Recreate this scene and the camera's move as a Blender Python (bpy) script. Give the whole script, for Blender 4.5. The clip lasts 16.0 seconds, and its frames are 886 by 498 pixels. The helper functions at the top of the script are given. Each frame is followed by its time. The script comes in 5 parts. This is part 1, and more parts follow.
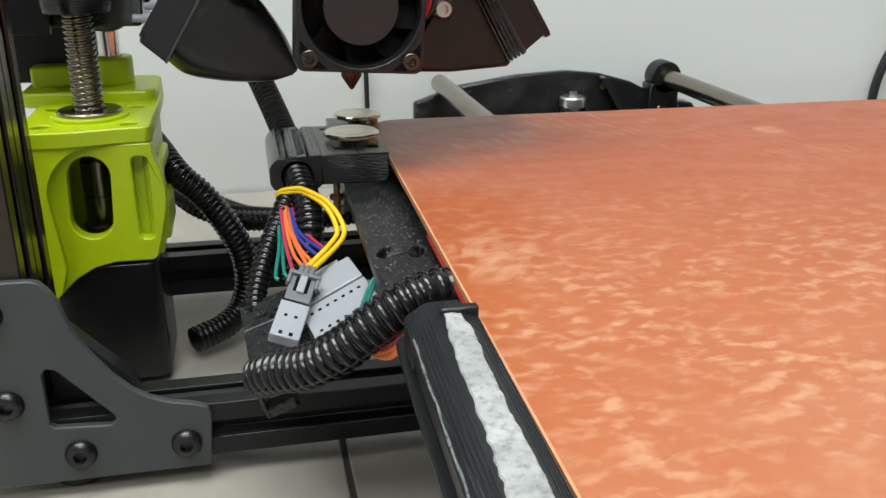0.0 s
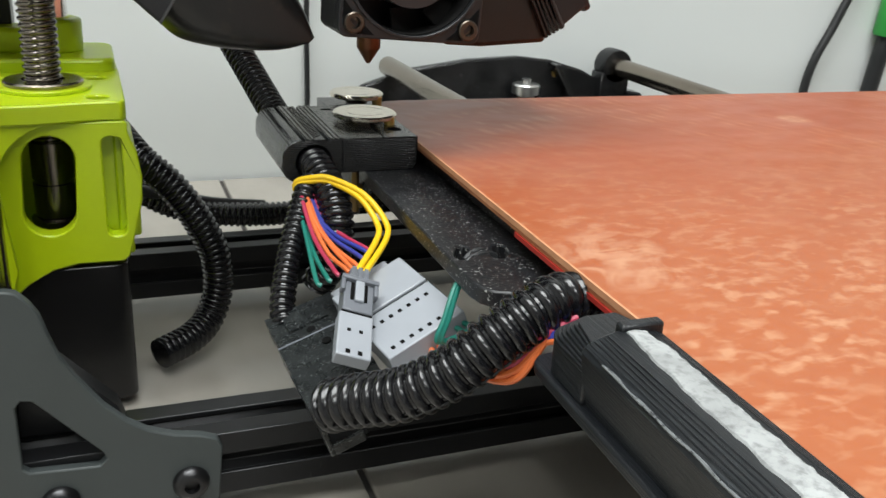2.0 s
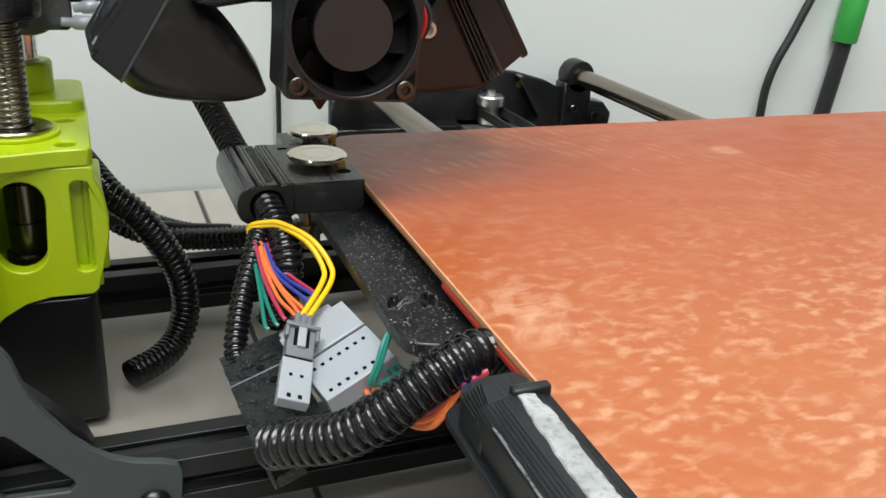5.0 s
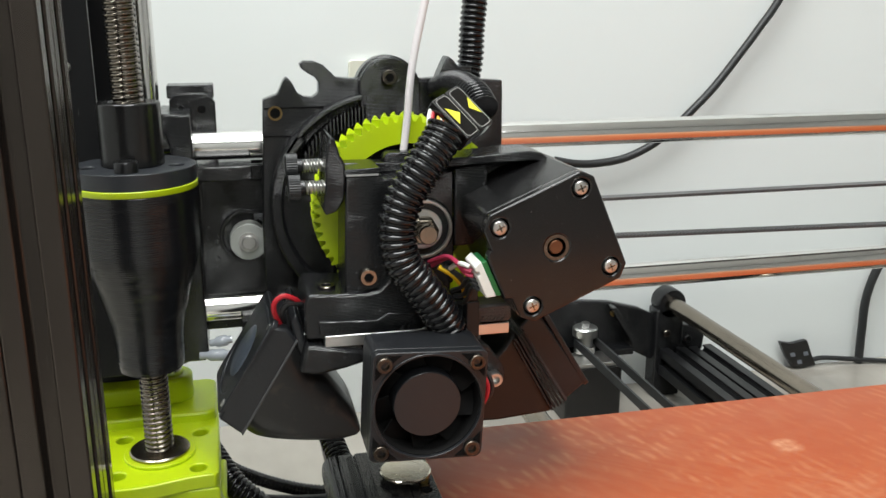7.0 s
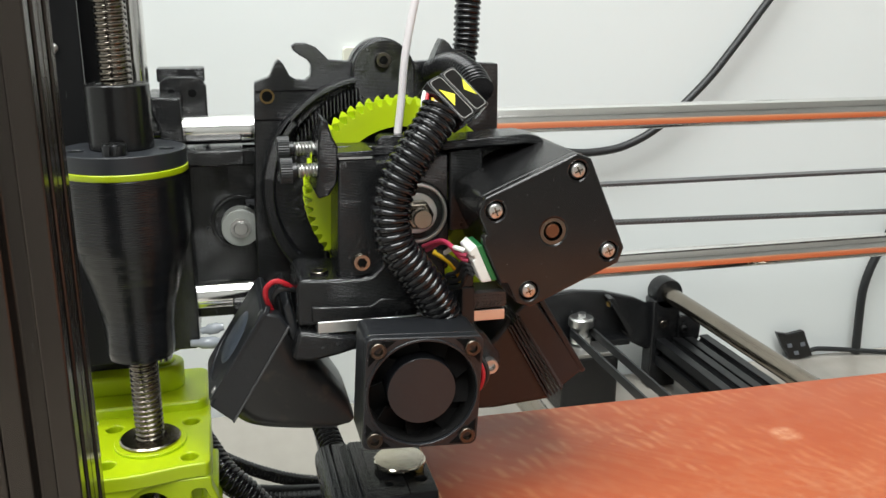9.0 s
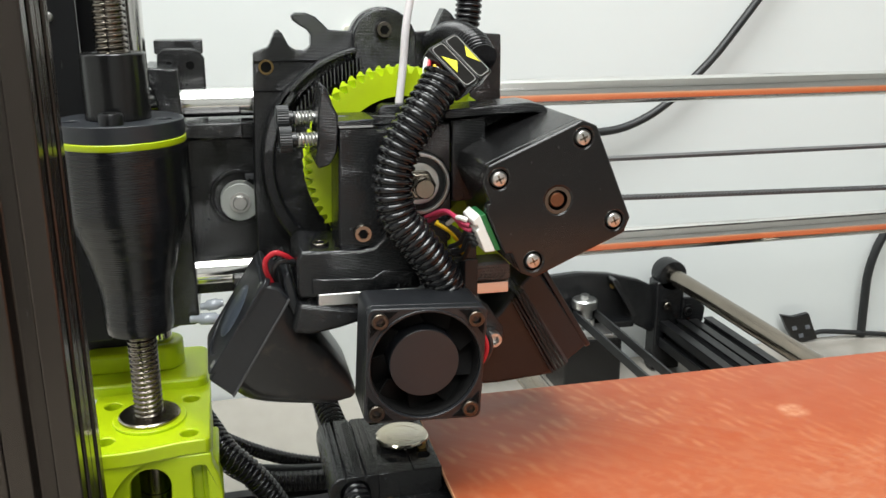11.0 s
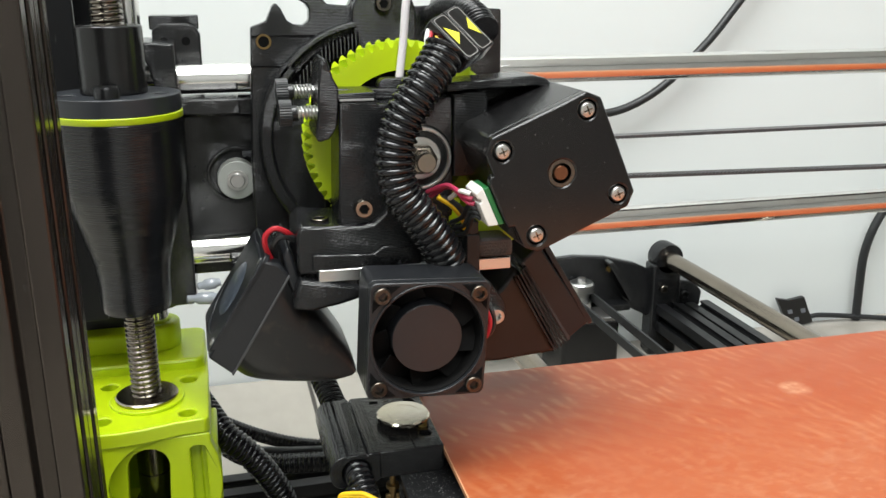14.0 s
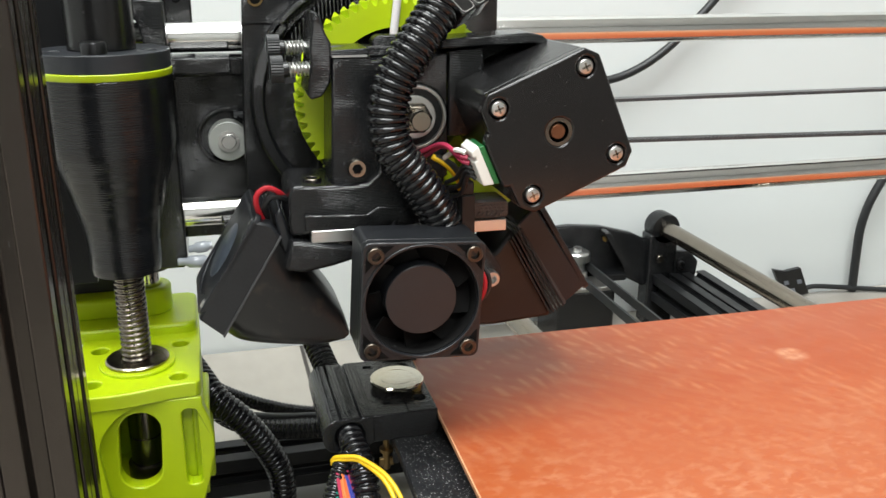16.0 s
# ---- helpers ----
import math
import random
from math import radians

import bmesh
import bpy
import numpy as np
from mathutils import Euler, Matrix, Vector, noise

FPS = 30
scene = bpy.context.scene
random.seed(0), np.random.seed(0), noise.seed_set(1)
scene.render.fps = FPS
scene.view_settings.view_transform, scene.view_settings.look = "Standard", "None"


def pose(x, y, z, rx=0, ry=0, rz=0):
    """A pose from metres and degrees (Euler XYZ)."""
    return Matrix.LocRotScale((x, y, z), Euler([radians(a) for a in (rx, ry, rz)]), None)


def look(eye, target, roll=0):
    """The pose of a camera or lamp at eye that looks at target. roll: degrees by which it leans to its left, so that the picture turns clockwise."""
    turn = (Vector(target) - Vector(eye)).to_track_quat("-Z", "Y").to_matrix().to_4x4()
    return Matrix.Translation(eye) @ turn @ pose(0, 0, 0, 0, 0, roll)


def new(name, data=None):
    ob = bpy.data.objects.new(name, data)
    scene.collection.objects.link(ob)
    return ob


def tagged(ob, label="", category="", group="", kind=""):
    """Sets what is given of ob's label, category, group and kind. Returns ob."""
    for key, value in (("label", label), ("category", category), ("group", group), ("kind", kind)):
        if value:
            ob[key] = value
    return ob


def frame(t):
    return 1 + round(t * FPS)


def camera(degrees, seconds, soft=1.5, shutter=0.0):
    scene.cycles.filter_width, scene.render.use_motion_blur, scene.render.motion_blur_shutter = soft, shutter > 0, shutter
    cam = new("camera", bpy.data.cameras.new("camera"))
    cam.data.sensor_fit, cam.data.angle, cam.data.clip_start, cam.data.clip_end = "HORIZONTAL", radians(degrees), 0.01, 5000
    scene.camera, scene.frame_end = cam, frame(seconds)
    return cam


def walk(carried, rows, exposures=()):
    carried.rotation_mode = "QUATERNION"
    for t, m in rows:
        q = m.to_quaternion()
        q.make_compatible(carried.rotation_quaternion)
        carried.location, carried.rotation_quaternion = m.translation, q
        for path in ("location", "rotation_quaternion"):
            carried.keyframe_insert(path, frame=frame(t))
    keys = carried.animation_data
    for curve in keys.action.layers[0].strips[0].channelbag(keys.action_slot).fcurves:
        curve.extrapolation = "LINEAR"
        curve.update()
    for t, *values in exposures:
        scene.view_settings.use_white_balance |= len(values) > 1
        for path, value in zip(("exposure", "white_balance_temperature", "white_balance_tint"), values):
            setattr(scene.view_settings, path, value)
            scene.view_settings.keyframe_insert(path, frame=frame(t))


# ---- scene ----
cam = camera(53.19, 16.0, shutter=0.25)
PATH = [
    (0, (-0.04858, -0.27964, 0.18317), (0.15488, 0.63125, -0.17581), 0.275),
    (0.5, (-0.04900, -0.27907, 0.17936), (0.15400, 0.63158, -0.18049), 0.452),
    (1, (-0.05800, -0.27509, 0.17542), (0.14928, 0.63555, -0.18205), 0.516),
    (1.5, (-0.07226, -0.24833, 0.17435), (0.16553, 0.65466, -0.18351), 1.089),
    (2, (-0.09289, -0.22818, 0.16931), (0.25923, 0.63487, -0.19283), 3.497),
    (2.5, (-0.09678, -0.22496, 0.16916), (0.31113, 0.61169, -0.19641), 4.604),
    (3, (-0.09634, -0.22830, 0.17331), (0.31848, 0.60479, -0.19260), 4.819),
    (5.3, (-0.08100, -0.25400, 0.20700), (0.25100, 0.60550, -0.18150), 2.800),
    (5.5, (-0.07814, -0.26288, 0.22596), (0.21765, 0.61606, -0.14816), 1.544),
    (6, (-0.07418, -0.27103, 0.27314), (0.16338, 0.64812, -0.04107), 0.198),
    (6.5, (-0.07359, -0.26909, 0.28727), (0.16678, 0.66371, 0.01875), 0.263),
    (7, (-0.07281, -0.27006, 0.28661), (0.15553, 0.66649, 0.02064), 0.015),
    (7.5, (-0.07220, -0.26943, 0.28580), (0.15445, 0.66867, 0.02389), 0.081),
    (8, (-0.07277, -0.26703, 0.28305), (0.15618, 0.66937, 0.01708), 0.139),
    (8.5, (-0.07273, -0.26623, 0.28276), (0.15767, 0.66862, 0.01263), 0.193),
    (9, (-0.07148, -0.26616, 0.28163), (0.16124, 0.66770, 0.01009), 0.094),
    (11.5, (-0.07111, -0.26146, 0.27095), (0.15985, 0.66998, -0.01026), -0.130),
    (12, (-0.07094, -0.25995, 0.26938), (0.16376, 0.67049, -0.01206), -0.213),
    (12.5, (-0.07053, -0.25920, 0.26840), (0.16499, 0.67056, -0.01459), -0.356),
    (13, (-0.07437, -0.25916, 0.26743), (0.16343, 0.66980, -0.01625), -0.286),
    (13.5, (-0.07546, -0.25962, 0.26536), (0.16261, 0.66868, -0.02027), -0.156),
    (14, (-0.07464, -0.26020, 0.26631), (0.16600, 0.66651, -0.02231), -0.089),
    (14.5, (-0.07463, -0.25922, 0.26620), (0.16739, 0.66601, -0.02601), -0.005),
    (15, (-0.07469, -0.25835, 0.26503), (0.16900, 0.66623, -0.02784), 0.076),
    (15.5, (-0.07402, -0.25711, 0.26203), (0.17040, 0.66455, -0.03928), 0.172),
    (16, (-0.07350, -0.25720, 0.25981), (0.16999, 0.66043, -0.05432), 0.191),
]
walk(cam, [(t, look(eye, target, roll)) for t, eye, target, roll in PATH], [(0.0, -0.08), (1.5, -0.03), (3.0, 0.0), (5.4, 0.02), (6.0, 0.16), (6.6, 0.08), (7.5, 0.04), (9.0, 0.1), (11.5, 0.22), (13.0, 0.25), (15.0, 0.3), (16.0, 0.28)])

# ---- world and light ----
world = bpy.data.worlds.new("room_world")
scene.world = world
world.use_nodes = True
world.node_tree.nodes["Background"].inputs[0].default_value = (0.8, 0.85, 0.9, 1)
world.node_tree.nodes["Background"].inputs[1].default_value = 0.3


def area_lamp(x, y, z, sx, sy, watts, colour):
    data = bpy.data.lights.new("overhead_or_fill_light", "AREA")
    data.shape, data.size, data.size_y, data.energy, data.color = "RECTANGLE", sx, sy, watts, colour
    ob = new("overhead_or_fill_light", data)
    ob.matrix_world = pose(x, y, z)
    return ob


area_lamp(-0.35, -0.38, 1.69, 1.3, 0.8, 44.0, (0.97, 1.0, 0.99))
# added fill out of view, brightening the faces turned to the front
area_lamp(0.0, -1.5, 1.69, 1.2, 0.5, 22.0, (0.97, 1.0, 0.99))


# ---- mesh tools, in millimetres ----
class Mesh:
    def __init__(self):
        self.v, self.f = [], []

    def add(self, verts, faces, m=None):
        n = len(self.v)
        self.v += [tuple(m @ Vector(p)) for p in verts] if m is not None else [tuple(p) for p in verts]
        self.f += [tuple(n + i for i in f) for f in faces]
        return self

    def join(self, other, m=None):
        return self.add(other.v, other.f, m)


def box(x0, x1, y0, y1, z0, z1, m=None):
    v = [(x, y, z) for x in (x0, x1) for y in (y0, y1) for z in (z0, z1)]
    f = [(0, 1, 3, 2), (4, 6, 7, 5), (0, 4, 5, 1), (2, 3, 7, 6), (0, 2, 6, 4), (1, 5, 7, 3)]
    return Mesh().add(v, f, m)


def prism(pts, d0, d1, plane="xz", holes=(), m=None):
    """An outline with holes, pushed through from d0 to d1 along the axis that the plane leaves out."""
    bm = bmesh.new()
    edges = []
    for loop in (pts, *holes):
        vs = [bm.verts.new((p[0], p[1], 0)) for p in loop]
        edges += [bm.edges.new((vs[i], vs[(i + 1) % len(vs)])) for i in range(len(vs))]
    bmesh.ops.triangle_fill(bm, use_beauty=True, use_dissolve=False, edges=edges)
    bmesh.ops.dissolve_limit(bm, angle_limit=0.01, verts=bm.verts[:], edges=bm.edges[:])
    got = bmesh.ops.extrude_face_region(bm, geom=bm.faces[:])
    for e in got["geom"]:
        if isinstance(e, bmesh.types.BMVert):
            e.co.z = 1
    bmesh.ops.recalc_face_normals(bm, faces=bm.faces[:])
    bm.verts.index_update()
    at = {"xz": lambda a, b, d: (a, d, b), "xy": lambda a, b, d: (a, b, d), "yz": lambda a, b, d: (d, a, b)}[plane]
    v = [at(p.co.x, p.co.y, d0 + (d1 - d0) * p.co.z) for p in bm.verts]
    f = [tuple(p.index for p in q.verts) for q in bm.faces]
    bm.free()
    return Mesh().add(v, f, m)


def circle(cx, cy, r, n=24, a0=0.0, a1=360.0):
    full = abs(a1 - a0) >= 360
    return [(cx + r * math.cos(radians(a0 + (a1 - a0) * i / (n if full else n - 1))),
             cy + r * math.sin(radians(a0 + (a1 - a0) * i / (n if full else n - 1)))) for i in range(n)]


def rounded(x0, x1, y0, y1, r, n=6):
    return (circle(x1 - r, y1 - r, r, n, 0, 90) + circle(x0 + r, y1 - r, r, n, 90, 180)
            + circle(x0 + r, y0 + r, r, n, 180, 270) + circle(x1 - r, y0 + r, r, n, 270, 360))


def turned(profile, axis=(0, 0, 1), at=(0, 0, 0), n=32):
    """A lathe shape: profile rows of (radius, height) along the axis from the point."""
    q = Vector((0, 0, 1)).rotation_difference(Vector(axis)).to_matrix().to_4x4()
    m = Matrix.Translation(at) @ q
    v, f = [], []
    for r, h in profile:
        v += [(r * math.cos(math.tau * i / n), r * math.sin(math.tau * i / n), h) for i in range(n)]
    for k in range(len(profile) - 1):
        f += [(k * n + i, k * n + (i + 1) % n, (k + 1) * n + (i + 1) % n, (k + 1) * n + i) for i in range(n)]
    f.append(tuple(range(n))[::-1])
    f.append(tuple((len(profile) - 1) * n + i for i in range(n)))
    return Mesh().add(v, f, m)


def rod(p0, p1, r, n=20):
    a, b = Vector(p0), Vector(p1)
    d = (b - a).length
    e = min(r * 0.12, 0.5)
    return turned([(r - e, 0), (r, e), (r, d - e), (r - e, d)], (b - a).normalized(), p0, n)


def spline(pts, step=1.0):
    """A smooth line through the points, in even steps."""
    p = [Vector(q) for q in pts]
    p = [p[0] * 2 - p[1], *p, p[-1] * 2 - p[-2]]
    fine = []
    for i in range(1, len(p) - 2):
        for k in range(40):
            t = k / 40
            fine.append(0.5 * (2 * p[i] + (p[i + 1] - p[i - 1]) * t + (2 * p[i - 1] - 5 * p[i] + 4 * p[i + 1] - p[i + 2]) * t * t
                               + (3 * p[i] - p[i - 1] - 3 * p[i + 1] + p[i + 2]) * t ** 3))
    fine.append(p[-2])
    out, gone = [fine[0]], 0.0
    for a, b in zip(fine, fine[1:]):
        d = (b - a).length
        while gone + d >= step and d > 0:
            a = a + (b - a) * ((step - gone) / d)
            out.append(a)
            d, gone = (b - a).length, 0.0
        gone += d
    return out


def sweep(line, radii, n=14):
    """A round skin along a line, one radius a point."""
    v, f = [], []
    t0 = (line[1] - line[0]).normalized()
    side = t0.orthogonal().normalized()
    for k, p in enumerate(line):
        t = (line[min(k + 1, len(line) - 1)] - line[max(k - 1, 0)]).normalized()
        side = (side - t * side.dot(t)).normalized()
        up = t.cross(side)
        v += [p + (side * math.cos(math.tau * i / n) + up * math.sin(math.tau * i / n)) * radii[k] for i in range(n)]
    for k in range(len(line) - 1):
        f += [(k * n + i, k * n + (i + 1) % n, (k + 1) * n + (i + 1) % n, (k + 1) * n + i) for i in range(n)]
    f.append(tuple(range(n))[::-1])
    f.append(tuple((len(line) - 1) * n + i for i in range(n)))
    return Mesh().add(v, f)


def hose(pts, r, pitch=2.4, deep=0.9, n=16):
    """Corrugated sleeve."""
    line = spline(pts, pitch / 6)
    cut = (0.0, 0.0, 0.25, 1.0, 1.0, 0.25)
    return sweep(line, [r - deep * cut[k % 6] for k in range(len(line))], n)


def wire(pts, r, n=8):
    line = spline(pts, max(r * 1.2, 0.6))
    return sweep(line, [r] * len(line), n)


def screw_thread(x, y, z0, z1, r, pitch, deep, n=18):
    rows = int((z1 - z0) / pitch * 8)
    v, f = [], []
    for k in range(rows + 1):
        z = z0 + (z1 - z0) * k / rows
        for i in range(n):
            s = (z / pitch - i / n) % 1.0
            w = 0.0 if s < 0.35 else (s - 0.35) / 0.15 if s < 0.5 else 1.0 if s < 0.85 else (1 - s) / 0.15
            q = r - deep * w
            v.append((x + q * math.cos(math.tau * i / n), y + q * math.sin(math.tau * i / n), z))
    for k in range(rows):
        f += [(k * n + i, k * n + (i + 1) % n, (k + 1) * n + (i + 1) % n, (k + 1) * n + i) for i in range(n)]
    f.append(tuple(range(n))[::-1])
    f.append(tuple(rows * n + i for i in range(n)))
    return Mesh().add(v, f)


def coil(p0, p1, r, wire_r, turns, n=6):
    a, b = Vector(p0), Vector(p1)
    d = b - a
    s = d.orthogonal().normalized()
    u = d.normalized().cross(s)
    line = [a + d * (k / (turns * 14)) + (s * math.cos(math.tau * k / 14) + u * math.sin(math.tau * k / 14)) * r for k in range(turns * 14 + 1)]
    return sweep(line, [wire_r] * len(line), n)


ORIGIN = {}


def thing(name, at, label, category, group="", kind=""):
    ob = new(name)
    ob.location = Vector(at) * 0.001
    ORIGIN[ob] = Vector(at)
    return tagged(ob, label, category, group, kind)


def part(name, mesh, material, parent=None, label="", bevel=0.0, smooth=38, at=(0, 0, 0)):
    base = ORIGIN[parent] if parent else Vector(at)
    data = bpy.data.meshes.new(name)
    data.from_pydata([(Vector(p) - base) * 0.001 for p in mesh.v], [], mesh.f)
    bm = bmesh.new()
    bm.from_mesh(data)
    bmesh.ops.recalc_face_normals(bm, faces=bm.faces[:])
    bm.to_mesh(data)
    bm.free()
    data.materials.append(material)
    data.polygons.foreach_set("use_smooth", [True] * len(data.polygons))
    data.set_sharp_from_angle(angle=radians(smooth))
    ob = new(name, data)
    ORIGIN[ob] = base
    if parent:
        ob.parent = parent
    else:
        ob.location = base * 0.001
    if bevel:
        mod = ob.modifiers.new("edge", "BEVEL")
        mod.width, mod.segments, mod.limit_method, mod.angle_limit = bevel * 0.001, 2, "ANGLE", radians(40)
    return tagged(ob, label)


def solo(name, mesh, material, at, label, category, group="", kind="", bevel=0.0, smooth=38):
    return tagged(part(name, mesh, material, None, "", bevel, smooth, at), label, category, group, kind)


# ---- materials ----
def surface(name, colour, rough, metal=0.0, var=0.2, scale=70.0, bump=0.15, grain=900.0, layers=0.0, spec=0.5, wear=None, wear_at=0.62, wear_soft=0.06, coat=0.0, stretch=(1, 1, 1)):
    """A surface with blotches, grain, and where layers is given the fine ridges of a printed part that far apart, in metres."""
    mt = bpy.data.materials.new(name)
    mt.use_nodes = True
    nt = mt.node_tree
    N, L = nt.nodes, nt.links
    p = N["Principled BSDF"]
    co = N.new("ShaderNodeTexCoord")
    mp = N.new("ShaderNodeMapping")
    mp.inputs["Scale"].default_value = stretch
    L.new(co.outputs["Object"], mp.inputs[0])
    big = N.new("ShaderNodeTexNoise")
    big.inputs["Scale"].default_value, big.inputs["Detail"].default_value = scale, 5
    L.new(mp.outputs[0], big.inputs["Vector"])
    fine = N.new("ShaderNodeTexNoise")
    fine.inputs["Scale"].default_value, fine.inputs["Detail"].default_value = grain, 3
    L.new(mp.outputs[0], fine.inputs["Vector"])
    mix = N.new("ShaderNodeMix")
    mix.data_type = "RGBA"
    L.new(big.outputs["Fac"], mix.inputs["Factor"])
    mix.inputs["A"].default_value = (*[c * (1 - var) for c in colour], 1)
    mix.inputs["B"].default_value = (*[min(c * (1 + var), 1) for c in colour], 1)
    out = mix.outputs["Result"]
    if wear:
        ramp = N.new("ShaderNodeMapRange")
        ramp.inputs["From Min"].default_value, ramp.inputs["From Max"].default_value = wear_at, wear_at + wear_soft
        dust = N.new("ShaderNodeTexNoise")
        dust.inputs["Scale"].default_value, dust.inputs["Detail"].default_value = scale * 6, 4
        L.new(mp.outputs[0], dust.inputs["Vector"])
        L.new(dust.outputs["Fac"], ramp.inputs["Value"])
        worn = N.new("ShaderNodeMix")
        worn.data_type = "RGBA"
        L.new(ramp.outputs["Result"], worn.inputs["Factor"])
        L.new(out, worn.inputs["A"])
        worn.inputs["B"].default_value = (*wear, 1)
        out = worn.outputs["Result"]
    L.new(out, p.inputs["Base Color"])
    rr = N.new("ShaderNodeMapRange")
    rr.inputs["To Min"].default_value, rr.inputs["To Max"].default_value = rough * 0.75, min(rough * 1.25, 1)
    L.new(big.outputs["Fac"], rr.inputs["Value"])
    L.new(rr.outputs["Result"], p.inputs["Roughness"])
    p.inputs["Metallic"].default_value = metal
    p.inputs["Specular IOR Level"].default_value = spec
    p.inputs["Coat Weight"].default_value = coat
    height = fine.outputs["Fac"]
    bp = N.new("ShaderNodeBump")
    bp.inputs["Strength"].default_value, bp.inputs["Distance"].default_value = bump, 0.0002
    if layers:
        wv = N.new("ShaderNodeTexWave")
        wv.bands_direction = "Z"
        wv.inputs["Scale"].default_value = 0.314 / layers
        wv.inputs["Distortion"].default_value, wv.inputs["Detail"].default_value, wv.inputs["Detail Scale"].default_value = 2.5, 3, 1.5
        L.new(co.outputs["Object"], wv.inputs["Vector"])
        patchy = N.new("ShaderNodeMapRange")
        patchy.inputs["From Min"].default_value, patchy.inputs["From Max"].default_value = 0.38, 0.62
        patchy.inputs["To Min"].default_value, patchy.inputs["To Max"].default_value = 0.25, 1.0
        L.new(big.outputs["Fac"], patchy.inputs["Value"])
        ridge = N.new("ShaderNodeMath")
        ridge.operation = "MULTIPLY"
        L.new(wv.outputs["Fac"], ridge.inputs[0])
        L.new(patchy.outputs["Result"], ridge.inputs[1])
        both = N.new("ShaderNodeMath")
        both.operation = "ADD"
        L.new(ridge.outputs[0], both.inputs[0])
        L.new(fine.outputs["Fac"], both.inputs[1])
        height = both.outputs[0]
    L.new(height, bp.inputs["Height"])
    L.new(bp.outputs["Normal"], p.inputs["Normal"])
    return mt


PRINT = surface("black_printed_plastic", (0.0085, 0.0088, 0.0096), 0.19, layers=0.00055, bump=0.6, grain=1100, spec=0.5, scale=60, wear=(0.05, 0.052, 0.056), wear_at=0.69)
MOULD = surface("black_moulded_plastic", (0.0085, 0.0083, 0.0085), 0.24, bump=0.12, wear=(0.06, 0.06, 0.06), wear_at=0.73)
FANGREY = surface("dark_fan_plastic", (0.0125, 0.0135, 0.0155), 0.34, scale=120, bump=0.25, spec=0.5, wear=(0.06, 0.06, 0.064), wear_at=0.72)
PAINT = surface("black_gloss_paint", (0.0075, 0.0066, 0.0064), 0.16, bump=0.04, scale=150, wear=(0.16, 0.16, 0.155), wear_at=0.70)
SLEEVE = surface("black_sleeve_plastic", (0.006, 0.006, 0.007), 0.18, bump=0.06, wear=(0.04, 0.04, 0.04), wear_at=0.7)
BELT = surface("grey_belt_rubber", (0.05, 0.052, 0.055), 0.35, bump=0.1)
CABLE = surface("black_cable_rubber", (0.014, 0.015, 0.016), 0.45, bump=0.05)
LIME = surface("lime_printed_plastic", (0.46, 0.60, 0.005), 0.33, var=0.08, scale=40, layers=0.0005, bump=0.14, grain=500)
ANODISED = surface("black_anodised_aluminium", (0.020, 0.0205, 0.022), 0.36, metal=0.55, var=0.2, bump=0.05, stretch=(1, 1, 0.2), wear=(0.09, 0.09, 0.09), wear_at=0.74)
GUSSET = surface("grey_powder_coat", (0.040, 0.048, 0.048), 0.5, var=0.12, bump=0.3, grain=2500, wear=(0.12, 0.12, 0.12), wear_at=0.76)
DUSTY = surface("dusty_black_steel", (0.012, 0.0125, 0.014), 0.34, var=0.3, scale=230, bump=0.45, wear=(0.30, 0.30, 0.29), wear_at=0.63, wear_soft=0.03)
CHROME = surface("polished_steel", (0.82, 0.81, 0.79), 0.15, metal=1.0, var=0.05, bump=0.01)
STEEL = surface("plain_steel", (0.62, 0.61, 0.59), 0.34, metal=1.0, var=0.15, bump=0.06)
DARKSTEEL = surface("dark_steel", (0.18, 0.16, 0.135), 0.25, metal=1.0, var=0.25, bump=0.08)
BOLT = surface("black_oxide_steel", (0.045, 0.045, 0.047), 0.3, metal=0.9, var=0.2, bump=0.08)
ALLOY = surface("milled_aluminium", (0.75, 0.75, 0.74), 0.3, metal=1.0, var=0.08, bump=0.05, stretch=(0.1, 1, 1))
BRASS = surface("brass", (0.62, 0.42, 0.14), 0.3, metal=1.0, var=0.2)
COPPER = surface("heat_stained_copper", (0.16, 0.07, 0.035), 0.4, metal=0.7, var=0.35)
WASHER = surface("nickel_washer", (0.74, 0.69, 0.58), 0.2, metal=1.0, var=0.08, bump=0.02)
GREYCONN = surface("grey_connector_plastic", (0.31, 0.33, 0.36), 0.2, var=0.1, bump=0.06, grain=400)
DARKCONN = surface("dark_grey_connector_plastic", (0.14, 0.15, 0.17), 0.38, var=0.12, bump=0.06)
# near-black that paints the shade inside holes, sockets, pockets and seams
GAP_SHADE = surface("gap_shade_black", (0.004, 0.004, 0.004), 0.8, bump=0.0, spec=0.1)
CRUMBLE = surface("scuffed_black_plastic", (0.012, 0.014, 0.0145), 0.28, var=0.3, scale=330, bump=1.0, grain=520, wear=(0.15, 0.165, 0.165), wear_at=0.60, wear_soft=0.12)
RED = surface("red_wire", (0.42, 0.013, 0.022), 0.4, var=0.1)
PINK = surface("crimson_wire", (0.40, 0.03, 0.075), 0.4, var=0.1)
ORANGE = surface("orange_wire", (0.66, 0.15, 0.04), 0.4, var=0.1)
BLUE = surface("blue_wire", (0.03, 0.04, 0.26), 0.4, var=0.1)
YELLOW = surface("yellow_wire", (0.75, 0.48, 0.01), 0.4, var=0.1)
TEAL = surface("green_wire", (0.012, 0.17, 0.13), 0.4, var=0.1)
WHITE = surface("white_plastic", (0.72, 0.71, 0.67), 0.4, var=0.05)
